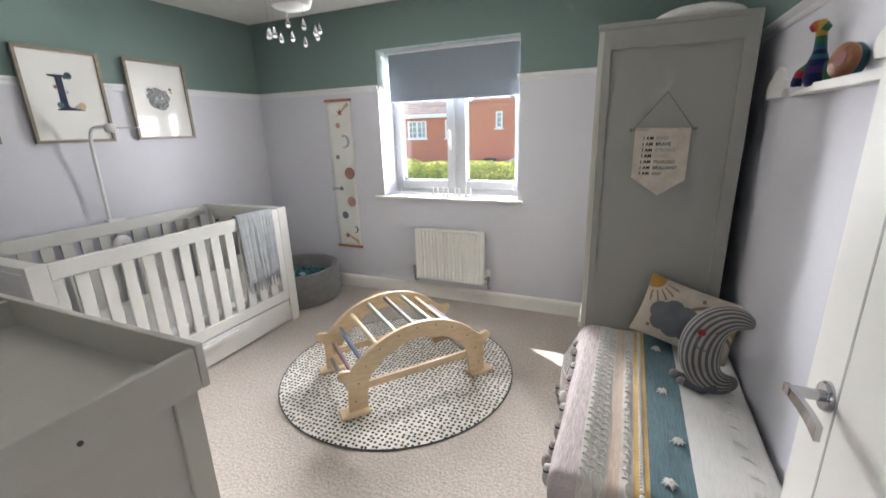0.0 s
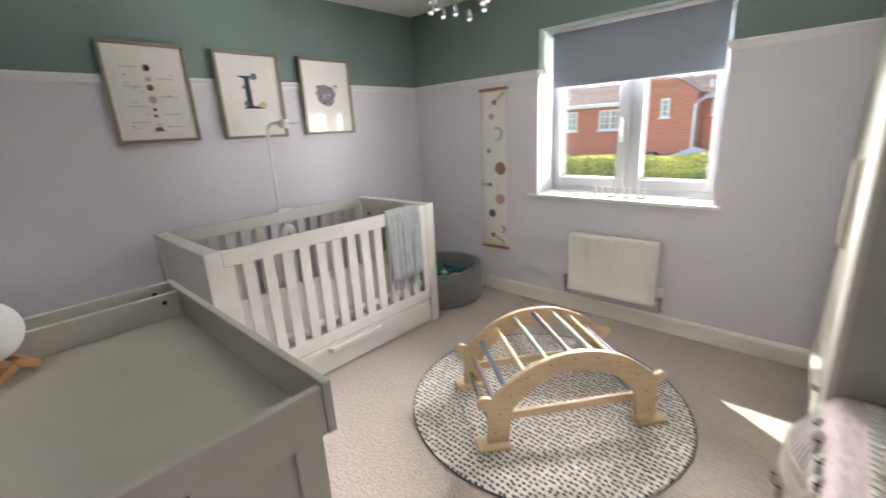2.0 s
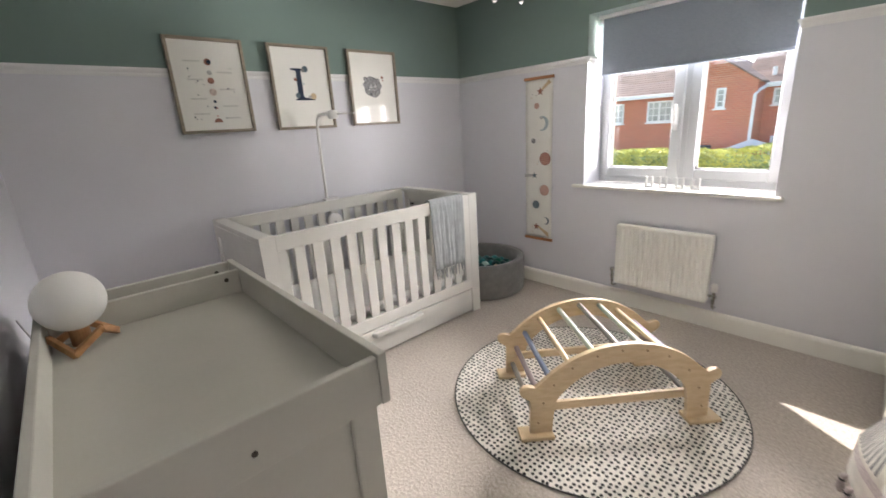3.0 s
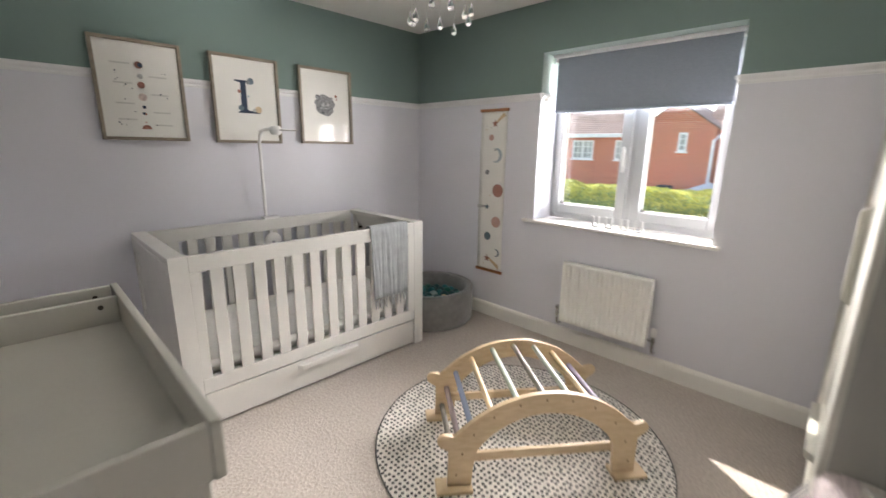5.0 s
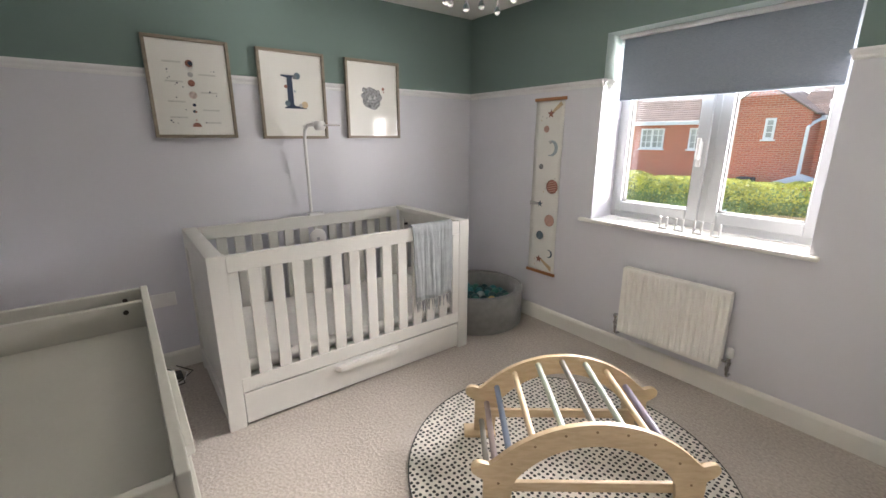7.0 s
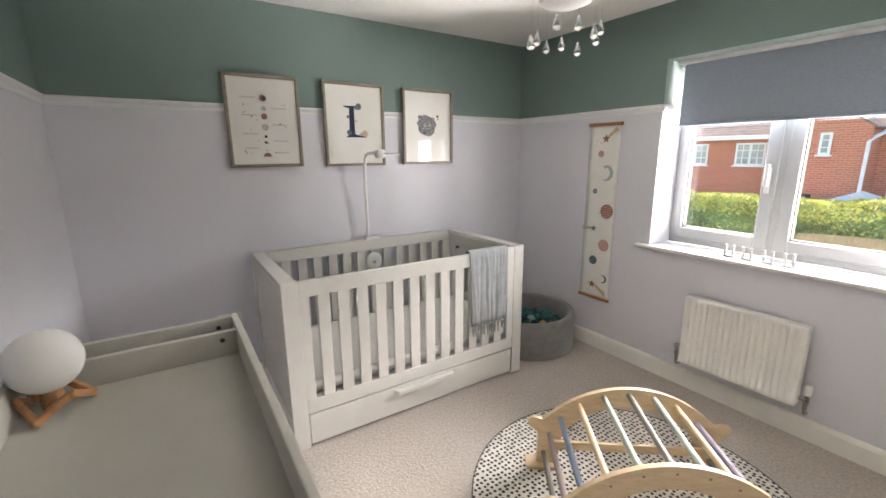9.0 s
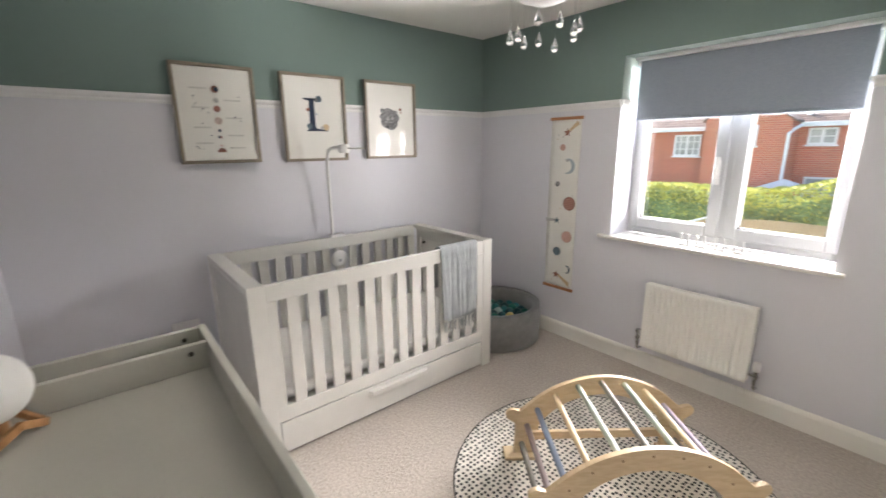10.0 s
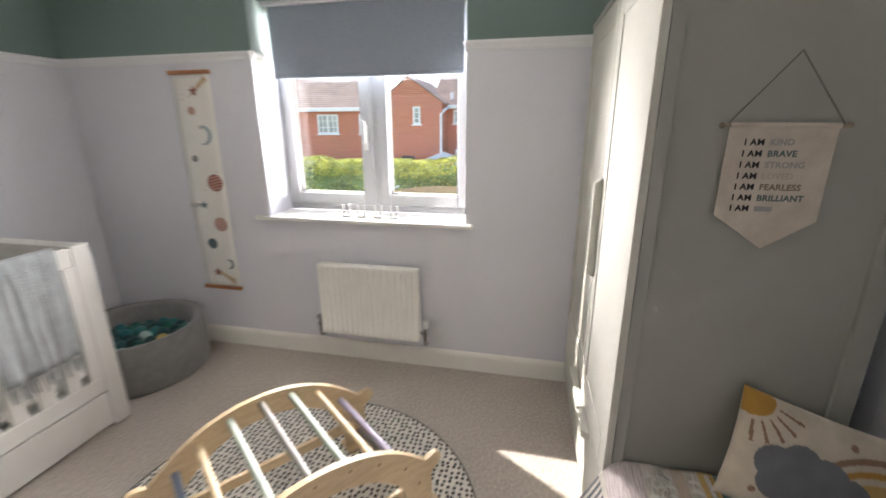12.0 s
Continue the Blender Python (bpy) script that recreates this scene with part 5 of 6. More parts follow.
# ---- height chart on the north wall ----
def height_chart():
    c = thing("height_chart", "hanging paper chart with planets, moons and stars", "wall chart", (-2.19, YN, 1.06))
    x0, x1, z0, z1 = -2.328, -2.052, 0.395, 1.72
    y = YN - 0.006
    bm = bmesh.new()
    cols = [[bm.verts.new((x0 + 0.01 + (x1 - x0 - 0.02) * i / 6, y - 0.003 - 0.004 * math.sin(math.pi * j / 30) + 0.002 * math.sin(j * 0.5 + i * 0.3), z0 + 0.01 + (z1 - z0 - 0.02) * j / 30)) for j in range(31)] for i in range(7)]
    for a, b in zip(cols, cols[1:]):
        for j in range(30):
            bm.faces.new((a[j], b[j], b[j + 1], a[j + 1]))
    thicken(smooth(part("paper_sheet", bm, PAPER, c)), 0.001)
    for a, b in ((z1 - 0.022, z1), (z0, z0 + 0.022)):
        part("wooden_batten", box(x0, y - 0.016, a, x1, y + 0.003, b, bevel=0.003, seg=2), PEACHWOOD, c, "thin oak batten")

    def at(u, v, up=0.0):
        return Matrix(((1, 0, 0, x0 + u * (x1 - x0)), (0, 0, -1, y - 0.0112 - up), (0, 1, 0, z1 - v * (z1 - z0)), (0, 0, 0, 1)))

    def put(name, pts, u, v, m, up=0.0, rot=0.0):
        part(name, slab(pts, 0.0008, at(u, v, up) @ Matrix.Rotation(rot, 4, "Z")), m, c)

    def circ(r, n=26):
        return [(r * math.cos(2 * math.pi * k / n), r * math.sin(2 * math.pi * k / n)) for k in range(n)]

    put("comet_tail", [(0, 0.008), (0.075, 0.075), (0.095, 0.05), (0.004, -0.008)], 0.58, 0.08, SAND)
    put("printed_star", star(0.033), 0.56, 0.085, RUST, 0.001)
    put("printed_planet", circ(0.024), 0.44, 0.165, BLUSH)
    put("printed_moon", crescent(0.057), 0.64, 0.268, HAZE)
    put("printed_planet", circ(0.012), 0.60, 0.235, PALE)
    put("printed_planet", circ(0.02), 0.33, 0.37, INK)
    put("printed_planet", circ(0.052), 0.74, 0.478, RUST)
    for k in range(5):
        part("printed_band", box(-0.042 + 0.004 * abs(k - 2), -0.003, 0, 0.042 - 0.004 * abs(k - 2), 0.003, 0.0008, bevel=0, m=at(0.74, 0.452 + 0.013 * k, 0.001) @ Matrix.Rotation(0.25, 4, "Z")), BLUSH, c)
    put("comet_tail", [(0, 0.008), (-0.09, 0.012), (-0.09, -0.018), (0, -0.008)], 0.33, 0.582, PALE)
    put("printed_star", star(0.028), 0.37, 0.582, SLATE, 0.001)
    put("printed_planet", circ(0.045), 0.72, 0.672, BLUSH)
    put("printed_planet", circ(0.034), 0.42, 0.768, SLATE)
    put("printed_moon", crescent(0.032), 0.78, 0.868, SLATE)
    put("comet_tail", [(0, 0.008), (0.105, -0.045), (0.105, -0.085), (0, -0.01)], 0.5, 0.91, SAND)
    put("printed_star", star(0.033), 0.44, 0.912, RUST, 0.001)
    rr = random.Random(8)
    for k in range(9):
        put("printed_star", star(0.007), rr.uniform(0.1, 0.9), rr.uniform(0.08, 0.95), rr.choice((SAND, PALE)), 0.0)


height_chart()


# ---- pennant on the wardrobe side ----
def pennant():
    y = WRY0 + 0.006
    p = thing("word_pennant", "cream cloth pennant with rows of words on the wardrobe", "pennant", (0.28, y, 1.3))
    felt = fabric("cream_felt", (0.52, 0.455, 0.38), 500, 0.25)
    cloth = part("cloth", slab([(0.183, 1.214), (0.293, 1.137), (0.393, 1.206), (0.393, 1.418), (0.183, 1.418)], 0.002, Matrix(((1, 0, 0, 0), (0, 0, -1, y - 0.001), (0, 1, 0, 0), (0, 0, 0, 1)))), felt, p)
    smooth(part("rod", rod((0.167, y - 0.005, 1.418), (0.409, y - 0.005, 1.415), 0.0045, 10), TAUPE, p, "thin wooden rod"))
    smooth(part("sleeve", rod((0.183, y - 0.005, 1.4178), (0.393, y - 0.005, 1.4152), 0.0056, 12), felt, p, "cream cloth sleeve round the rod"))
    for x in (0.167, 0.409):
        smooth(part("knob", ball(0.007, (x, y - 0.005, 1.4165), 12, 8), TAUPE, p))
    cord = fabric("grey_twine", (0.13, 0.11, 0.09), 600)
    part("cord", tube([(0.175, y - 0.005, 1.418), (0.293, y - 0.004, 1.566), (0.401, y - 0.005, 1.416)], 0.0018, 6), cord, p, "grey twine")
    ink = material("black_print", (0.02, 0.02, 0.022), 0.8)
    tones = {n: material(n + "_print_ink", c, 0.8) for n, c in (("grey", (0.30, 0.29, 0.28)), ("slate", (0.085, 0.125, 0.125)), ("beige", (0.42, 0.37, 0.31)), ("brown", (0.21, 0.155, 0.10)))}
    for k, (word, tone) in enumerate((("KIND", "grey"), ("BRAVE", "slate"), ("STRONG", "grey"), ("LOVED", "beige"), ("FEARLESS", "brown"), ("BRILLIANT", "slate"), (None, "grey"))):
        z = 1.3745 - 0.0248 * k
        m = Matrix(((1, 0, 0, 0.217 - 0.0008 * k), (0, 0, -1, y - 0.0034), (0, 1, 0, z), (0, 0, 0, 1)))
        bm = text_mesh("I AM", 0.0190, 0.0006, 1.10)
        bm.transform(m)
        part("word", bm, ink, cloth, "black printed words")
        m2 = m @ Matrix.Translation((0.051, 0, 0))
        if word is None:
            part("word_bar", box(0, 0, 0, 0.036, 0.0115, 0.0004, bevel=0, m=m2), tones[tone], cloth)
            continue
        bm = text_mesh(word, 0.0188, 0.0006, 1.06)
        bm.transform(m2)
        part("word", bm, tones[tone], cloth, tone + " printed word")


pennant()


# ---- cot mobile and monitor ----
def mobile_arm():
    b = thing("mobile_arm", "white cot mobile arm clamped to the back rail", "mobile", (CX0 + 0.02, 1.61, CZ))
    part("clamp", boxes([(CX0 - 0.004, 1.525, CZ - 0.002, CX0 + 0.055, 1.635, CZ + 0.016)], bevel=0.005, seg=2), WHITEPLASTIC, b)
    line = [(CX0 + 0.02, 1.552, CZ + 0.012), (CX0 + 0.03, 1.547, CZ + 0.2), (CX0 + 0.055, 1.535, CZ + 0.4), (CX0 + 0.08, 1.525, CZ + 0.52), (CX0 + 0.10, 1.525, CZ + 0.575), (CX0 + 0.13, 1.532, CZ + 0.602), (CX0 + 0.17, 1.55, CZ + 0.61), (CX0 + 0.21, 1.565, CZ + 0.606)]
    smooth(part("pole", tube(line, 0.0105, 12), WHITEPLASTIC, b), 80)
    hd = (CX0 + 0.235, 1.572, CZ + 0.602)
    smooth(part("motor_head", lathe([(0, -0.03), (0.026, -0.03), (0.036, -0.018), (0.036, 0.012), (0.028, 0.024), (0, 0.026)], hd, 24), WHITEPLASTIC, b), 50)
    smooth(part("hanger_arm", tube([hd, (CX0 + 0.3, 1.60, CZ + 0.600), (CX0 + 0.385, 1.645, CZ + 0.598)], [0.006, 0.005, 0.004], 8), WHITEPLASTIC, b))
    smooth(part("hanger_arm", tube([hd, (CX0 + 0.2, 1.53, CZ + 0.598), (CX0 + 0.16, 1.49, CZ + 0.596)], [0.006, 0.005, 0.004], 8), WHITEPLASTIC, b))


mobile_arm()
mon = thing("baby_monitor", "small round white monitor hung on the cot bars", "baby monitor", (CX0 + 0.05, 1.6, 0.78))
smooth(part("case", ball(0.06, (CX0 + 0.062, 1.572, 0.757), 24, 16, (0.5, 1, 1)), WHITEPLASTIC, mon), 80)
smooth(part("lens", rod((CX0 + 0.088, 1.562, 0.753), (CX0 + 0.093, 1.562, 0.753), 0.011, 20), material("grey_lens", (0.42, 0.42, 0.45), 0.2), mon, "grey lens ring"))
part("hook", box(CX0 + 0.032, 1.561, 0.745, CX0 + 0.04, 1.583, 0.825, bevel=0.002), WHITEPLASTIC, mon)


# ---- pendant light ----
def pendant_light():
    at = Vector((-1.165, 1.455, 0))
    p = thing("pendant_light", "white pendant lamp with hanging clear glass drops", "pendant lamp", (at.x, at.y, H))
    shade = material("white_translucent_shade", (0.72, 0.71, 0.70), 0.6, vary=0.02)
    smooth(part("ceiling_rose", lathe([(0, 0), (0.05, 0), (0.048, -0.02), (0.02, -0.035), (0, -0.036)], (at.x, at.y, H), 28), WHITEPLASTIC, p))
    part("flex", tube([(at.x, at.y, H - 0.03), (at.x, at.y, 2.195)], 0.004, 8), WHITEPLASTIC, p, "white flex")
    smooth(part("upper_shade", lathe([(0.03, 2.205), (0.085, 2.185), (0.11, 2.125), (0.108, 2.035), (0.103, 2.035), (0.105, 2.120), (0.083, 2.178), (0.03, 2.197)], at, 48), shade, p), 40)
    smooth(part("lower_shade", lathe([(0.092, 2.065), (0.089, 1.990), (0.075, 1.950), (0.04, 1.937), (0, 1.935), (0, 1.939), (0.038, 1.941), (0.072, 1.954), (0.085, 1.992), (0.088, 2.065)], at, 40), shade, p), 40)
    ring = smooth(part("ring", add_tube(bmesh.new(), [at + Vector((0.104 * math.cos(a), 0.104 * math.sin(a), 2.033)) for a in (2 * math.pi * k / 40 for k in range(41))], 0.0035, 6, False), CHROME, p, "chrome ring"))
    crystal = bpy.data.materials.new("clear_crystal")
    crystal.use_nodes = True
    q = crystal.node_tree.nodes["Principled BSDF"]
    q.inputs["Transmission Weight"].default_value, q.inputs["Roughness"].default_value, q.inputs["IOR"].default_value = 1.0, 0.02, 1.5
    rr = random.Random(9)
    for k in range(11):
        a = 2 * math.pi * (k + 0.3 * rr.random()) / 11
        z = 1.812 + 0.04 * rr.random()
        c = at + Vector((0.104 * math.cos(a), 0.104 * math.sin(a), 0))
        d = part("drop", lathe([(0, 0), (0.007, 0.002), (0.0105, 0.009), (0.010, 0.017), (0.005, 0.032), (0.0013, 0.043), (0, 0.045)], c + Vector((0, 0, z)), 14), crystal, p, "clear glass drop")
        smooth(d, 60)
        part("wire", rod(c + Vector((0, 0, z + 0.043)), c + Vector((0, 0, 2.033)), 0.0003, 5), crystal, d)


pendant_light()


# ---- door ----
def door():
    x0, x1, y0, y1 = 0.508, 0.548, -0.055, 0.802
    d = thing("door_1", "white painted panel door standing open along the wall", "door", (x1, y0, 0), kind="structure")
    part("leaf", box(x0, y0, 0.008, x1, y1, 1.99, bevel=0.003, seg=2), TRIM, d)
    part("groove", boxes([(x0 - 0.0006, y1 - 0.118, 0.12, x0 + 0.002, y1 - 0.112, 1.88), (x0 - 0.0006, y0 + 0.112, 0.12, x0 + 0.002, y0 + 0.118, 1.88)], bevel=0), material("groove_shadow_paint", (0.42, 0.41, 0.39), 0.6), d)
    h = part("door_handle", lathe([(0, 0), (0.026, 0), (0.026, 0.006), (0.023, 0.010), (0.0, 0.010)], (0, 0, 0), 28, Matrix.Translation((x0, 0.716, 1.0)) @ Matrix.Rotation(radians(-90), 4, "Y")), CHROME, d, "satin chrome lever handle")
    smooth(h)
    smooth(part("neck", rod((x0 - 0.008, 0.716, 1.0), (x0 - 0.058, 0.716, 1.0), 0.0095, 16), CHROME, h))
    bm = bmesh.new()
    rows = []
    for k in range(9):
        s = k / 8
        y, z, hw = 0.728 - 0.118 * s, 1.0 - 0.006 * s * s, 0.008 + 0.005 * s
        x = x0 - 0.055 + 0.010 * math.sin(math.pi * s * 0.6)
        rows.append([bm.verts.new(v) for v in ((x - 0.004, y, z - hw), (x + 0.004, y, z - hw), (x + 0.004, y, z + hw), (x - 0.004, y, z + hw))])
    for a, b in zip(rows, rows[1:]):
        for i in range(4):
            bm.faces.new((a[i], a[(i + 1) % 4], b[(i + 1) % 4], b[i]))
    bm.faces.new(rows[0])
    bm.faces.new(rows[-1][::-1])
    part("lever", bm, CHROME, h)


door()


# ---- shelf, toys and clouds on the east wall ----
sh = thing("wall_shelf", "short white wall shelf holding toys", "shelf", (XR, 1.2, 1.53))
part("board", slab([(XR - 0.002, 0.98), (XR - 0.002, 1.78), (0.585, 1.33), (0.585, 0.98)], 0.014, Matrix.Translation((0, 0, 1.513)), bevel=0.003), TRIM, sh)
part("lip", box(0.580, 0.98, 1.509, 0.587, 1.332, 1.531, bevel=0.002), TRIM, sh)


def cloud_plate(y, z, s, x=XR):
    pts = [(-0.11, -0.05), (0.11, -0.05), (0.125, -0.02), (0.105, 0.012), (0.07, 0.02), (0.055, 0.055), (0.01, 0.068), (-0.03, 0.05), (-0.045, 0.025), (-0.085, 0.022), (-0.12, -0.005), (-0.125, -0.03)]
    m = Matrix(((0, 0, -1, x - 0.002), (-1, 0, 0, y), (0, 1, 0, z), (0, 0, 0, 1))) @ Matrix.Scale(s, 4)
    return tagged(part("cloud_plaque", slab(pts, 0.018, m, bevel=0.003), TRIM), "white wooden cloud shape fixed to the wall", "wall decoration", "cloud shapes on the wall")


cloud_plate(1.91, 1.563, 0.9)
cloud_plate(1.075, 1.612, 1.0)


def striped_dinosaur():
    names = (("navy", (0.012, 0.016, 0.07)), ("green", (0.035, 0.13, 0.06)), ("teal", (0.02, 0.10, 0.13)), ("yellow", (0.42, 0.27, 0.05)), ("red", (0.30, 0.025, 0.03)), ("orange", (0.42, 0.12, 0.03)), ("violet", (0.05, 0.025, 0.10)))
    mats = [fabric(n + "_rainbow_knit", c, 420, 0.5) for n, c in names]
    bm = bmesh.new()
    px, py, pz = 0.617, 1.45, 1.528

    def striped(line, radii, order, wide):
        fine, fr = [], []
        for i in range(len(line) - 1):
            for q in range(4):
                fine.append(Vector(line[i]).lerp(Vector(line[i + 1]), q / 4))
                fr.append(radii[i] * (1 - q / 4) + radii[i + 1] * q / 4)
        start = len(bm.faces)
        add_tube(bm, fine + [line[-1]], fr + [radii[-1]], 14)
        bm.faces.ensure_lookup_table()
        for k, f in enumerate(bm.faces[start:]):
            f.material_index = order[k // 14 // wide % len(order)]

    # sitting body, upright neck, round head, two hind legs, two arms and a tail
    striped([(px, py, pz + 0.002), (px, py, pz + 0.02), (px, py, pz + 0.045), (px, py, pz + 0.068), (px, py, pz + 0.085)], [0.020, 0.028, 0.029, 0.022, 0.016], (0, 0, 6, 0, 2), 3)
    striped([(px, py, pz + 0.075), (px, py + 0.003, pz + 0.095), (px - 0.001, py + 0.006, pz + 0.120), (px - 0.002, py + 0.01, pz + 0.140)], [0.018, 0.0145, 0.013, 0.0125], (0, 2, 1, 3, 4), 3)
    striped([(px + 0.012, py, pz + 0.142), (px - 0.004, py + 0.006, pz + 0.153), (px - 0.016, py + 0.012, pz + 0.152), (px - 0.026, py + 0.016, pz + 0.146)], [0.008, 0.016, 0.015, 0.008], (1, 3, 5, 4), 3)
    for s in (-1, 1):
        side = Vector((-0.80, 0.35, 0)).normalized() * s if s > 0 else Vector((0.55, -0.75, 0)).normalized()
        c = Vector((px, py, pz))
        striped([c + side * 0.016 + Vector((0, 0, 0.055)), c + side * 0.032 + Vector((0, 0, 0.036)), c + side * 0.038 + Vector((0, 0, 0.012)), c + side * 0.038 + Vector((0, 0, 0.002))], [0.010, 0.014, 0.0135, 0.012], (1, 4, 0, 0) if s > 0 else (2, 1, 1, 0), 3)
    striped([(px, py + 0.02, pz + 0.02), (px + 0.004, py + 0.055, pz + 0.014), (px + 0.012, py + 0.085, pz + 0.009)], [0.02, 0.013, 0.005], (6, 0, 4, 1), 2)
    smooth(tagged(part("toy_dinosaur", bm, mats), "rainbow striped knitted long-necked dinosaur on the shelf", "soft toy"), 70)


striped_dinosaur()


def round_toy():
    egg = thing("round_toy", "round orange and teal wooden toy on the shelf", "toy", (0.618, 1.25, 1.529))
    m = Matrix.Translation((0.612, 1.262, 1.571)) @ Matrix.Rotation(radians(34), 4, "Z") @ Matrix.Rotation(radians(12), 4, "Y")
    # its flat face looks along the turned x axis
    def plate(r, back, front, squash=1.0):
        prof = [(0.0, back), (r * 0.86, back), (r * 0.97, back + 0.004), (r, (back + front) / 2), (r * 0.96, front - 0.004), (r * 0.85, front), (0.0, front)]
        return lathe(prof, (0, 0, 0), 36, m @ Matrix.Rotation(radians(-90), 4, "Y") @ Matrix.Diagonal((1.0, 0.72, 1.0, 1)))
    smooth(part("body", plate(0.041, -0.012, 0.014), wood("orange_stained_wood", (0.36, 0.15, 0.06), (0.26, 0.10, 0.04), (8, 20, 20)), egg), 50)
    smooth(part("rim", plate(0.045, -0.030, -0.008), material("teal_stain", (0.03, 0.10, 0.13), 0.5), egg, "teal stained back layer"), 50)
    smooth(part("inlay", plate(0.021, 0.010, 0.0165), material("pink_stain", (0.36, 0.17, 0.16), 0.6), egg, "pink inlay"), 50)


round_toy()

# ---- small things ----
wc = fabric("white_fleece", (0.62, 0.60, 0.57), 260, 0.6)
bm = ball(1.0, (0.40, 2.30, WRZ + 0.032), 40, 20, (0.19, 0.24, 0.055))
for v in bm.verts:
    v.co.z = max(v.co.z, WRZ + 0.001) + (0.004 * noise.noise(v.co * 14) if v.co.z > WRZ + 0.02 else 0)
smooth(tagged(part("round_pillow", bm, wc), "round white soft pillow lying on the wardrobe", "pillow"), 60)
sk = thing("wall_socket", "white double wall socket with a plug near the cot", "socket", (XL, 0.61, 0.47))
part("plate", box(XL + 0.001, 0.537, 0.427, XL + 0.011, 0.683, 0.513, bevel=0.003, seg=2), WHITEPLASTIC, sk)
part("switch", box(XL + 0.011, 0.575, 0.487, XL + 0.014, 0.587, 0.503, bevel=0.001), WHITEPLASTIC, sk)
part("switch", box(XL + 0.011, 0.633, 0.487, XL + 0.014, 0.645, 0.503, bevel=0.001), WHITEPLASTIC, sk)
BLACK = material("black_plastic", (0.03, 0.03, 0.032), 0.4)
pl = thing("extension_lead", "black extension lead with plugs and cables on the carpet", "extension lead", (-2.93, 0.5, 0))
part("block", box(-2.98, 0.36, 0.0, -2.92, 0.64, 0.035, bevel=0.005, seg=2), BLACK, pl)
for y, z in ((0.42, 0.075), (0.52, 0.07)):
    part("plug", box(-2.975, y - 0.025, 0.035, -2.925, y + 0.025, z, bevel=0.006, seg=2), WHITEPLASTIC if y < 0.5 else BLACK, pl)
for k in range(3):
    a = [(-2.93 + 0.01 * k, 0.42 + 0.06 * k, 0.06), (-2.86 + 0.02 * k, 0.46 + 0.05 * k, 0.05 + 0.02 * k), (-2.83, 0.56 + 0.02 * k, 0.012), (-2.90 + 0.03 * k, 0.64, 0.01), (-2.97, 0.70 - 0.03 * k, 0.012), (XL + 0.03, 0.62 - 0.03 * k, 0.03)]
    part("cable", tube(a, 0.0035, 7), BLACK if k != 1 else WHITEPLASTIC, pl)
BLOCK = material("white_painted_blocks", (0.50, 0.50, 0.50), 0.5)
for k, x in enumerate((-1.315, -1.222, -1.118, -1.022)):
    blk = thing("sill_ornament", "small white upright wooden ornament on the window board", "ornament", (x, 3.135, WZ0 + 0.002), "white ornaments on the window board")
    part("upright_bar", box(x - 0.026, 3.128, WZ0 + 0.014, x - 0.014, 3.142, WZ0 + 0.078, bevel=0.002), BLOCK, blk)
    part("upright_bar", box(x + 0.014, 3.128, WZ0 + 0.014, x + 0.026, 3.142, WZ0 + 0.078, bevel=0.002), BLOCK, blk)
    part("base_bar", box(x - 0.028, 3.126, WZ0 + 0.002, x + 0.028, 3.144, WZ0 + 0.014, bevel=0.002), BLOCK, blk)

# ---- outside ----
GZ = -2.65


def brick_material():
    mat = material("red_brick", (0.42, 0.13, 0.065), 0.85)
    nt = mat.node_tree
    p = nt.nodes["Principled BSDF"]
    co, mp, br, ns, mx = (nt.nodes.new(k) for k in ("ShaderNodeTexCoord", "ShaderNodeMapping", "ShaderNodeTexBrick", "ShaderNodeTexNoise", "ShaderNodeMix"))
    mp.inputs["Rotation"].default_value = (radians(90), 0, 0)
    br.inputs["Scale"].default_value, br.inputs["Brick Width"].default_value, br.inputs["Row Height"].default_value, br.inputs["Mortar Size"].default_value = 1.0, 0.225, 0.075, 0.01
    br.inputs["Color1"].default_value, br.inputs["Color2"].default_value, br.inputs["Mortar"].default_value = (0.60, 0.185, 0.10, 1), (0.48, 0.135, 0.072, 1), (0.58, 0.35, 0.255, 1)
    ns.inputs["Scale"].default_value = 0.9
    mx.data_type, mx.blend_type = "RGBA", "MULTIPLY"
    mx.inputs[0].default_value = 0.2
    nt.links.new(co.outputs["Object"], mp.inputs[0])
    nt.links.new(mp.outputs[0], br.inputs["Vector"])
    nt.links.new(co.outputs["Object"], ns.inputs["Vector"])
    nt.links.new(br.outputs["Color"], mx.inputs[6])
    nt.links.new(ns.outputs["Color"], mx.inputs[7])
    nt.links.new(mx.outputs[2], p.inputs["Base Color"])
    return mat


BRICK = brick_material()
TILE = material("brown_roof_tile", (0.21, 0.145, 0.115), 0.8, vary=0.2, scale=3, grain=0.3, grain_scale=20)
PVC = material("white_house_trim", (0.75, 0.75, 0.74), 0.5)
PANE = material("house_pane_with_net_curtain", (0.36, 0.37, 0.35), 0.08, vary=0.3, scale=2)


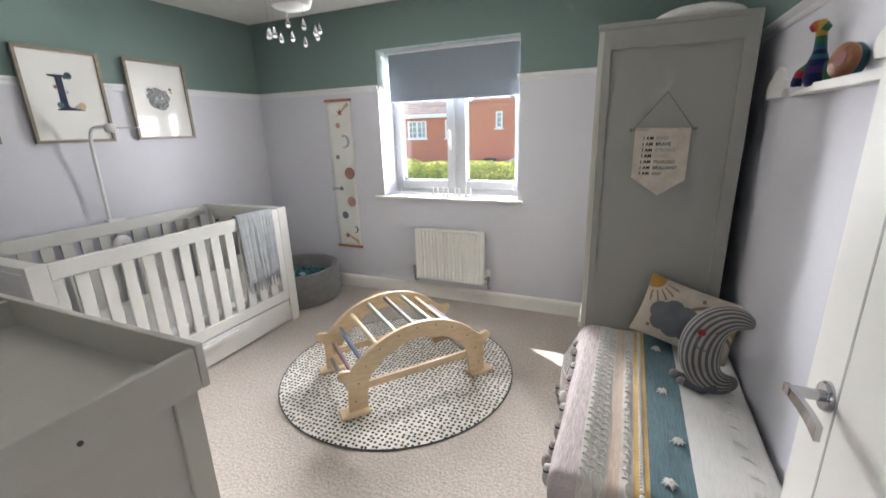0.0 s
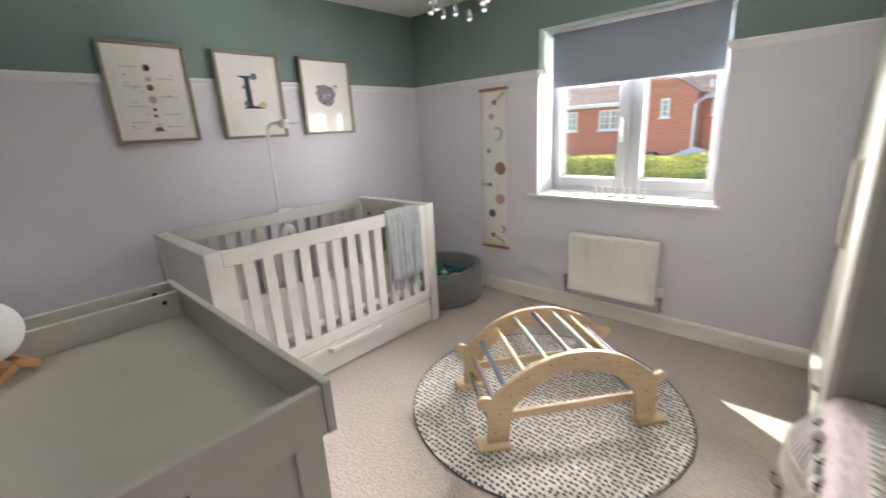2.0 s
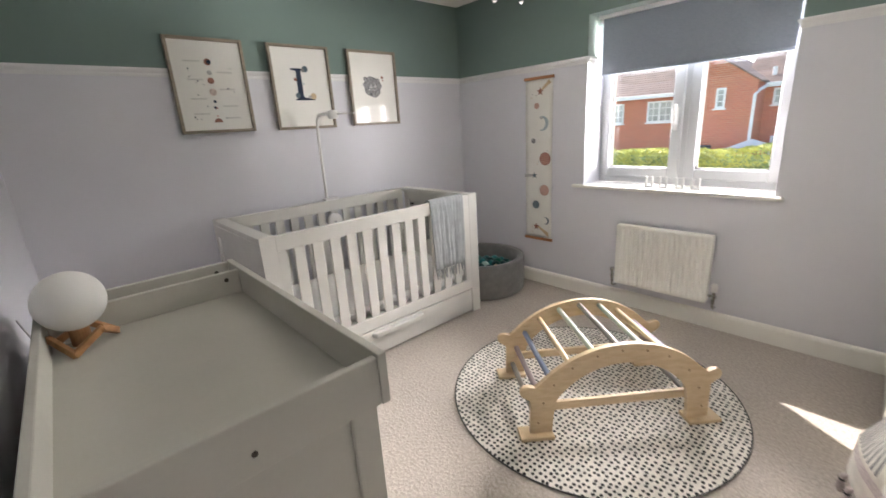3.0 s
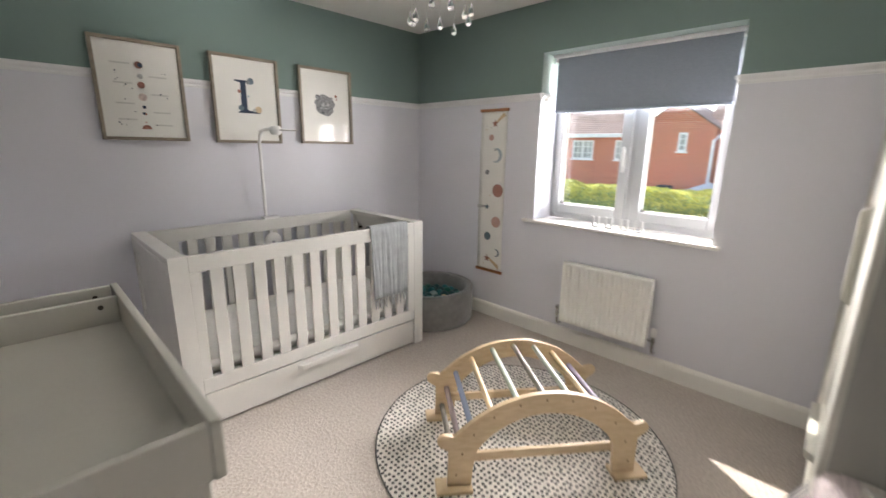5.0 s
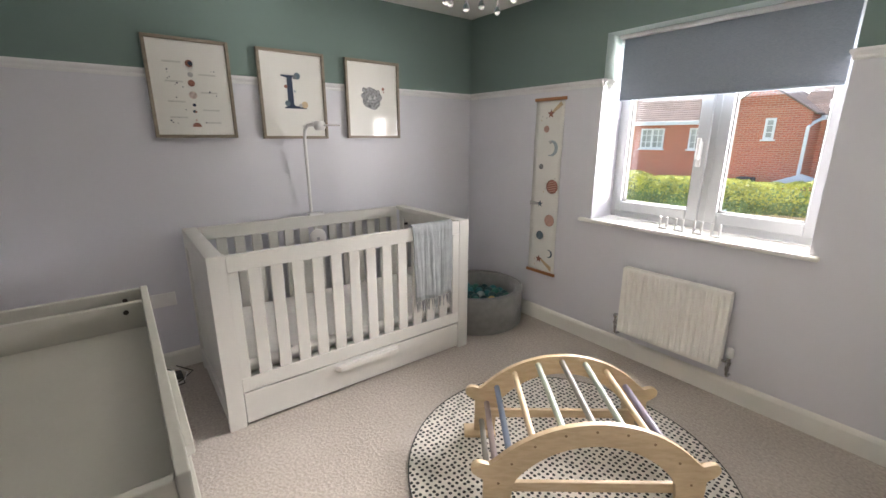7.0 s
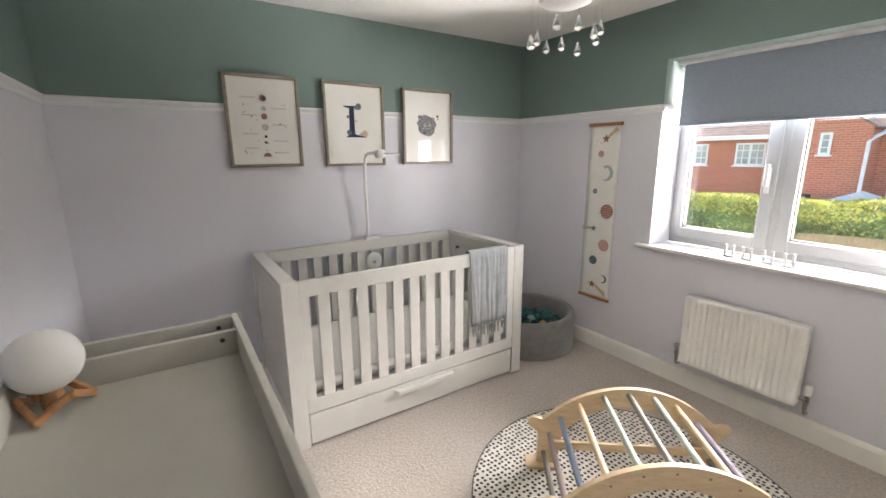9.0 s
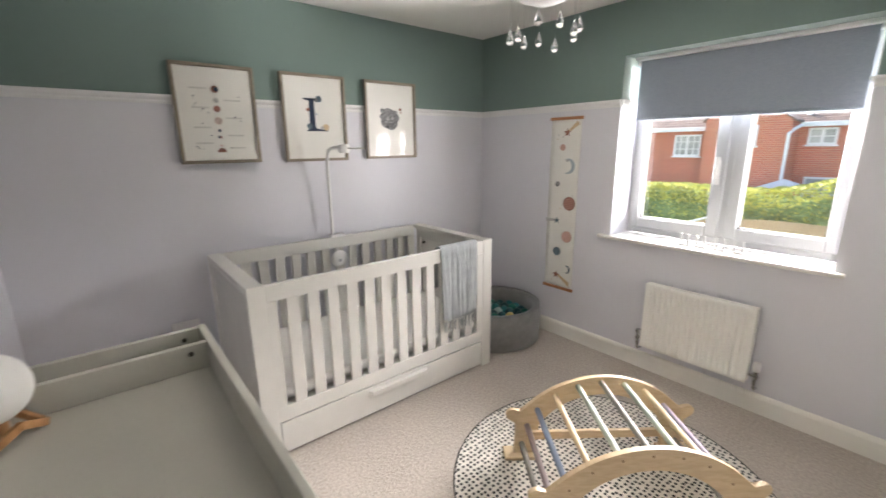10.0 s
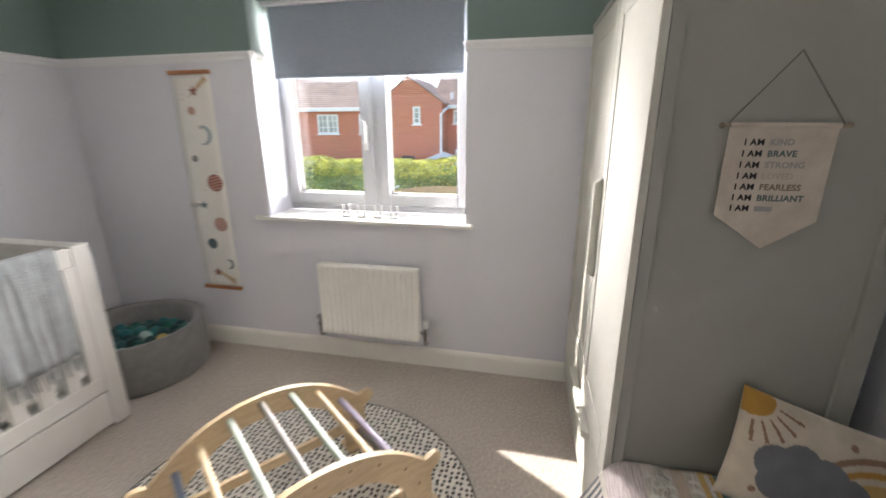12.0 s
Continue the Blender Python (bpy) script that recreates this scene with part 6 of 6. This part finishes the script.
def house_window(parent, x0, x1, z0, z1, y, bars=2, rows=2):
    w = part("window", boxes([(x0, y - 0.05, z0, x0 + 0.07, y + 0.02, z1), (x1 - 0.07, y - 0.05, z0, x1, y + 0.02, z1), (x0 + 0.07, y - 0.05, z0, x1 - 0.07, y + 0.02, z0 + 0.07), (x0 + 0.07, y - 0.05, z1 - 0.07, x1 - 0.07, y + 0.02, z1)], bevel=0), PVC, parent, "white framed house window")
    part("pane", box(x0 + 0.07, y - 0.02, z0 + 0.07, x1 - 0.07, y - 0.01, z1 - 0.07, bevel=0), PANE, w)
    for k in range(1, bars):
        x = x0 + (x1 - x0) * k / bars
        wd = 0.045 if k * 2 == bars else 0.015
        part("glazing_bar", box(x - wd, y - 0.045, z0 + 0.07, x + wd, y - 0.02, z1 - 0.07, bevel=0), PVC, w)
    for k in range(1, rows):
        z = z0 + (z1 - z0) * k / rows
        part("glazing_bar", box(x0 + 0.07, y - 0.04, z - 0.015, x1 - 0.07, y - 0.02, z + 0.015, bevel=0), PVC, w)
    part("sill", box(x0 - 0.06, y - 0.1, z0 - 0.06, x1 + 0.06, y + 0.0, z0, bevel=0.01), PVC, w)


def tiled_roof(parent, x0, x1, ya, za, yb, zb, hip=0.0):
    """Courses of tiles from the eave at ya, za up to the ridge at yb, zb."""
    bm = bmesh.new()
    n = 26
    for k in range(n):
        s, e = k / n, (k + 1) / n
        y0, z0, y1, z1 = ya + (yb - ya) * s, za + (zb - za) * s, ya + (yb - ya) * e, za + (zb - za) * e
        a = [bm.verts.new(v) for v in ((x0, y0, z0 + 0.03), (x1 - hip * s, y0, z0 + 0.03), (x1 - hip * e, y1, z1 + 0.01), (x0, y1, z1 + 0.01), (x0, y0, z0 - 0.02), (x1 - hip * s, y0, z0 - 0.02))]
        bm.faces.new(a[:4])
        bm.faces.new((a[4], a[5], a[1], a[0]))
    return part("roof", bm, TILE, parent, "brown tiled roof in courses")


def houses():
    h = thing("brick_house", "red brick house with a brown tiled roof and white windows", "house", (-11, 20, GZ))
    x0, x1, y = -15.0, -6.95, 20.0
    part("wall", box(x0, y, GZ, x1, y + 6, 2.02, bevel=0), BRICK, h)
    tiled_roof(h, x0 - 0.3, x1 + 0.25, y - 0.35, 2.10, y + 3.1, 4.6, hip=2.4)
    part("fascia", box(x0 - 0.3, y - 0.36, 1.98, x1 + 0.25, y - 0.3, 2.14, bevel=0.01), PVC, h, "white fascia and gutter")
    for a in (-12.7, -10.53, -8.43):
        house_window(h, a, a + 1.05, 0.98, 1.86, y, 4, 3)
    for a in (-11.6, -9.0):
        house_window(h, a, a + 1.5, -1.6, -0.3, y, 4, 2)
    part("drainpipe", tube([(x1 - 0.1, y - 0.3, 2.0), (x1 - 0.1, y - 0.1, 1.75), (x1 - 0.1, y - 0.1, GZ)], 0.05, 8), PVC, h, "white drainpipe")
    g = thing("brick_house", "red brick house with a gable and a narrow window", "house", (-4, 20, GZ))
    gx0, gx1, gy = -6.93, -4.25, 19.0
    part("wall", slab([(gx0, GZ), (gx1, GZ), (gx1, 2.28), (-5.72, 3.30), (gx0, 2.36)], 4.0, Matrix(((1, 0, 0, 0), (0, 0, 1, gy), (0, 1, 0, 0), (0, 0, 0, 1)))), BRICK, g)
    part("wall", box(gx1, 20.2, GZ, 3.5, 24, 2.1, bevel=0), BRICK, g)
    r = part("roof", slab([(-5.72, 3.31), (gx1 + 0.1, 2.21), (gx1 + 0.1, 2.27), (-5.72, 3.38), (gx0 - 0.1, 2.35), (gx0 - 0.1, 2.29)], 4.1, Matrix(((1, 0, 0, 0), (0, 0, 1, gy - 0.03), (0, 1, 0, 0), (0, 0, 0, 1)))), TILE, g, "brown tiled gable roof")
    tiled_roof(g, -5.0, 3.8, 19.9, 2.16, 23, 4.1)
    part("fascia", box(gx1 + 0.05, 19.85, 2.04, 3.8, 19.92, 2.20, bevel=0.01), PVC, g, "white gutter")
    house_window(g, -5.515, -5.20, 1.40, 2.12, gy, 1, 3)
    house_window(g, -4.0, -3.2, 1.42, 2.0, 20.2, 2, 2)
    house_window(g, -2.85, -2.0, 1.42, 2.0, 20.2, 2, 2)
    house_window(g, -3.9, -2.6, -0.9, 0.3, 20.2, 2, 2)
    part("drainpipe", tube([(gx1 + 0.1, 19.82, 2.1), (gx1 + 0.02, 19.2, 1.95), (gx1 - 0.04, 18.93, 1.8), (gx1 - 0.04, 18.93, GZ)], 0.055, 8), PVC, g, "white drainpipe")
    part("soil_pipe", tube([(-4.1, 20.4, 2.2), (-4.1, 20.4, 2.75)], 0.07, 8), PVC, g, "white vent pipe")


houses()
GRASS = material("lawn_grass", (0.07, 0.12, 0.03), 0.95, vary=0.3, scale=0.8, grain=0.4, grain_scale=30)
tagged(part("ground", box(-400, 3.6, GZ - 0.3, 400, 800, GZ, bevel=0), GRASS), "lawn and gardens below the window", "ground", kind="structure")


def hedge():
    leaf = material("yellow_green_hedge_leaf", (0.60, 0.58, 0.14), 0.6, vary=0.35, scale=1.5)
    # second green: lower leaves and core, with the hedge's inner shade put into it
    dark = material("dark_green_hedge_leaf_and_shade", (0.27, 0.35, 0.14), 0.7, vary=0.35, scale=1.5)
    nr = np.random.default_rng(4)
    verts, faces, idx = [], [], []
    n = 40000
    xs, us = nr.uniform(-13.5, 1.0, n), nr.uniform(0, 1, n)
    for k in range(n):
        x = xs[k]
        top = 0.02 + 0.22 * noise.noise((x * 0.9, 0, 0)) + 0.10 * noise.noise((x * 2.7, 3, 0))
        if x > -3.6:
            top += 0.5 * min(1.0, (x + 3.6) / 0.8)
        u = us[k]
        if u < 0.35:
            y, z = nr.uniform(16.6, 18.0), top - abs(nr.normal(0, 0.05))
        else:
            y, z = 16.6 + nr.normal(0, 0.09), top - nr.uniform(0, 2.2) ** 1.15
        c = np.array((x, y + 0.15 * noise.noise((x * 1.5, z * 1.5, 0)), max(z, GZ + 0.1)))
        a = nr.normal(0, 1, 3)
        a /= np.linalg.norm(a)
        b = np.cross(a, nr.normal(0, 1, 3))
        b /= np.linalg.norm(b)
        s = nr.uniform(0.03, 0.068)
        i = len(verts)
        verts += [tuple(c + a * s), tuple(c + b * s * 0.6), tuple(c - a * s), tuple(c - b * s * 0.6)]
        faces.append((i, i + 1, i + 2, i + 3))
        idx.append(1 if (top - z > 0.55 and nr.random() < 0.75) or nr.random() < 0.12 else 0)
    me = bpy.data.meshes.new("hedge")
    me.from_pydata(verts, [], faces)
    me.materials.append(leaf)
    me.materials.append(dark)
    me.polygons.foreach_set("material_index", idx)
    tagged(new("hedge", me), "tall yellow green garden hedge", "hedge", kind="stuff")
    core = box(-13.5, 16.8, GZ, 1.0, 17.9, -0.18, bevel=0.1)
    tagged(part("hedge_core", core, dark), "filled core of the garden hedge, coloured as its inner shade", "hedge", kind="stuff")


hedge()
FENCE = wood("tan_fence_board", (0.50, 0.34, 0.20), (0.40, 0.26, 0.14), (20, 20, 1.5), 0.8)
fence = thing("garden_fence", "tan wooden fence with an arched top before the hedge", "fence", (-3.6, 15.4, GZ))
for k in range(34):
    x = -5.7 + 0.12 * k
    top = -0.98 + 0.28 * math.sin(min(1.0, k / 20) * math.pi / 2)
    part("fence_board", box(x, 15.4, GZ, x + 0.112, 15.42, top, bevel=0), FENCE, fence)
part("fence_cap", box(-5.75, 15.36, -1.04, -5.0, 15.40, -0.98, bevel=0.005, m=Matrix.Translation((-5.75, 15.38, -1.0)) @ Matrix.Rotation(radians(-22), 4, "Y") @ Matrix.Translation((5.75, -15.38, 1.0))), PVC, fence, "white sloping cap")
tent = thing("garden_canopy", "pale grey garden canopy behind the hedge", "canopy", (-4.05, 18.4, GZ))
bm = bmesh.new()
tip = bm.verts.new((-4.1, 18.5, 0.30))
rim = [bm.verts.new(v) for v in ((-5.0, 18.2, -0.08), (-3.2, 18.2, -0.05), (-3.2, 18.9, -0.05), (-5.0, 18.9, -0.08))]
for k in range(4):
    bm.faces.new((rim[k], rim[(k + 1) % 4], tip))
bm.faces.new(rim)
part("cloth_roof", bm, material("pale_canvas", (0.55, 0.54, 0.52), 0.8), tent)
for x in (-4.95, -3.25):
    part("post", rod((x, 18.25, GZ), (x, 18.25, -0.07), 0.03, 8), PVC, tent)
bins = thing("wheelie_bin", "dark grey wheelie bins by the brick house", "bin", (-5.6, 18.6, GZ))
part("body", box(-5.95, 18.45, GZ, -5.45, 18.85, 0.08, bevel=0.03), material("dark_grey_bin", (0.05, 0.05, 0.055), 0.6), bins)
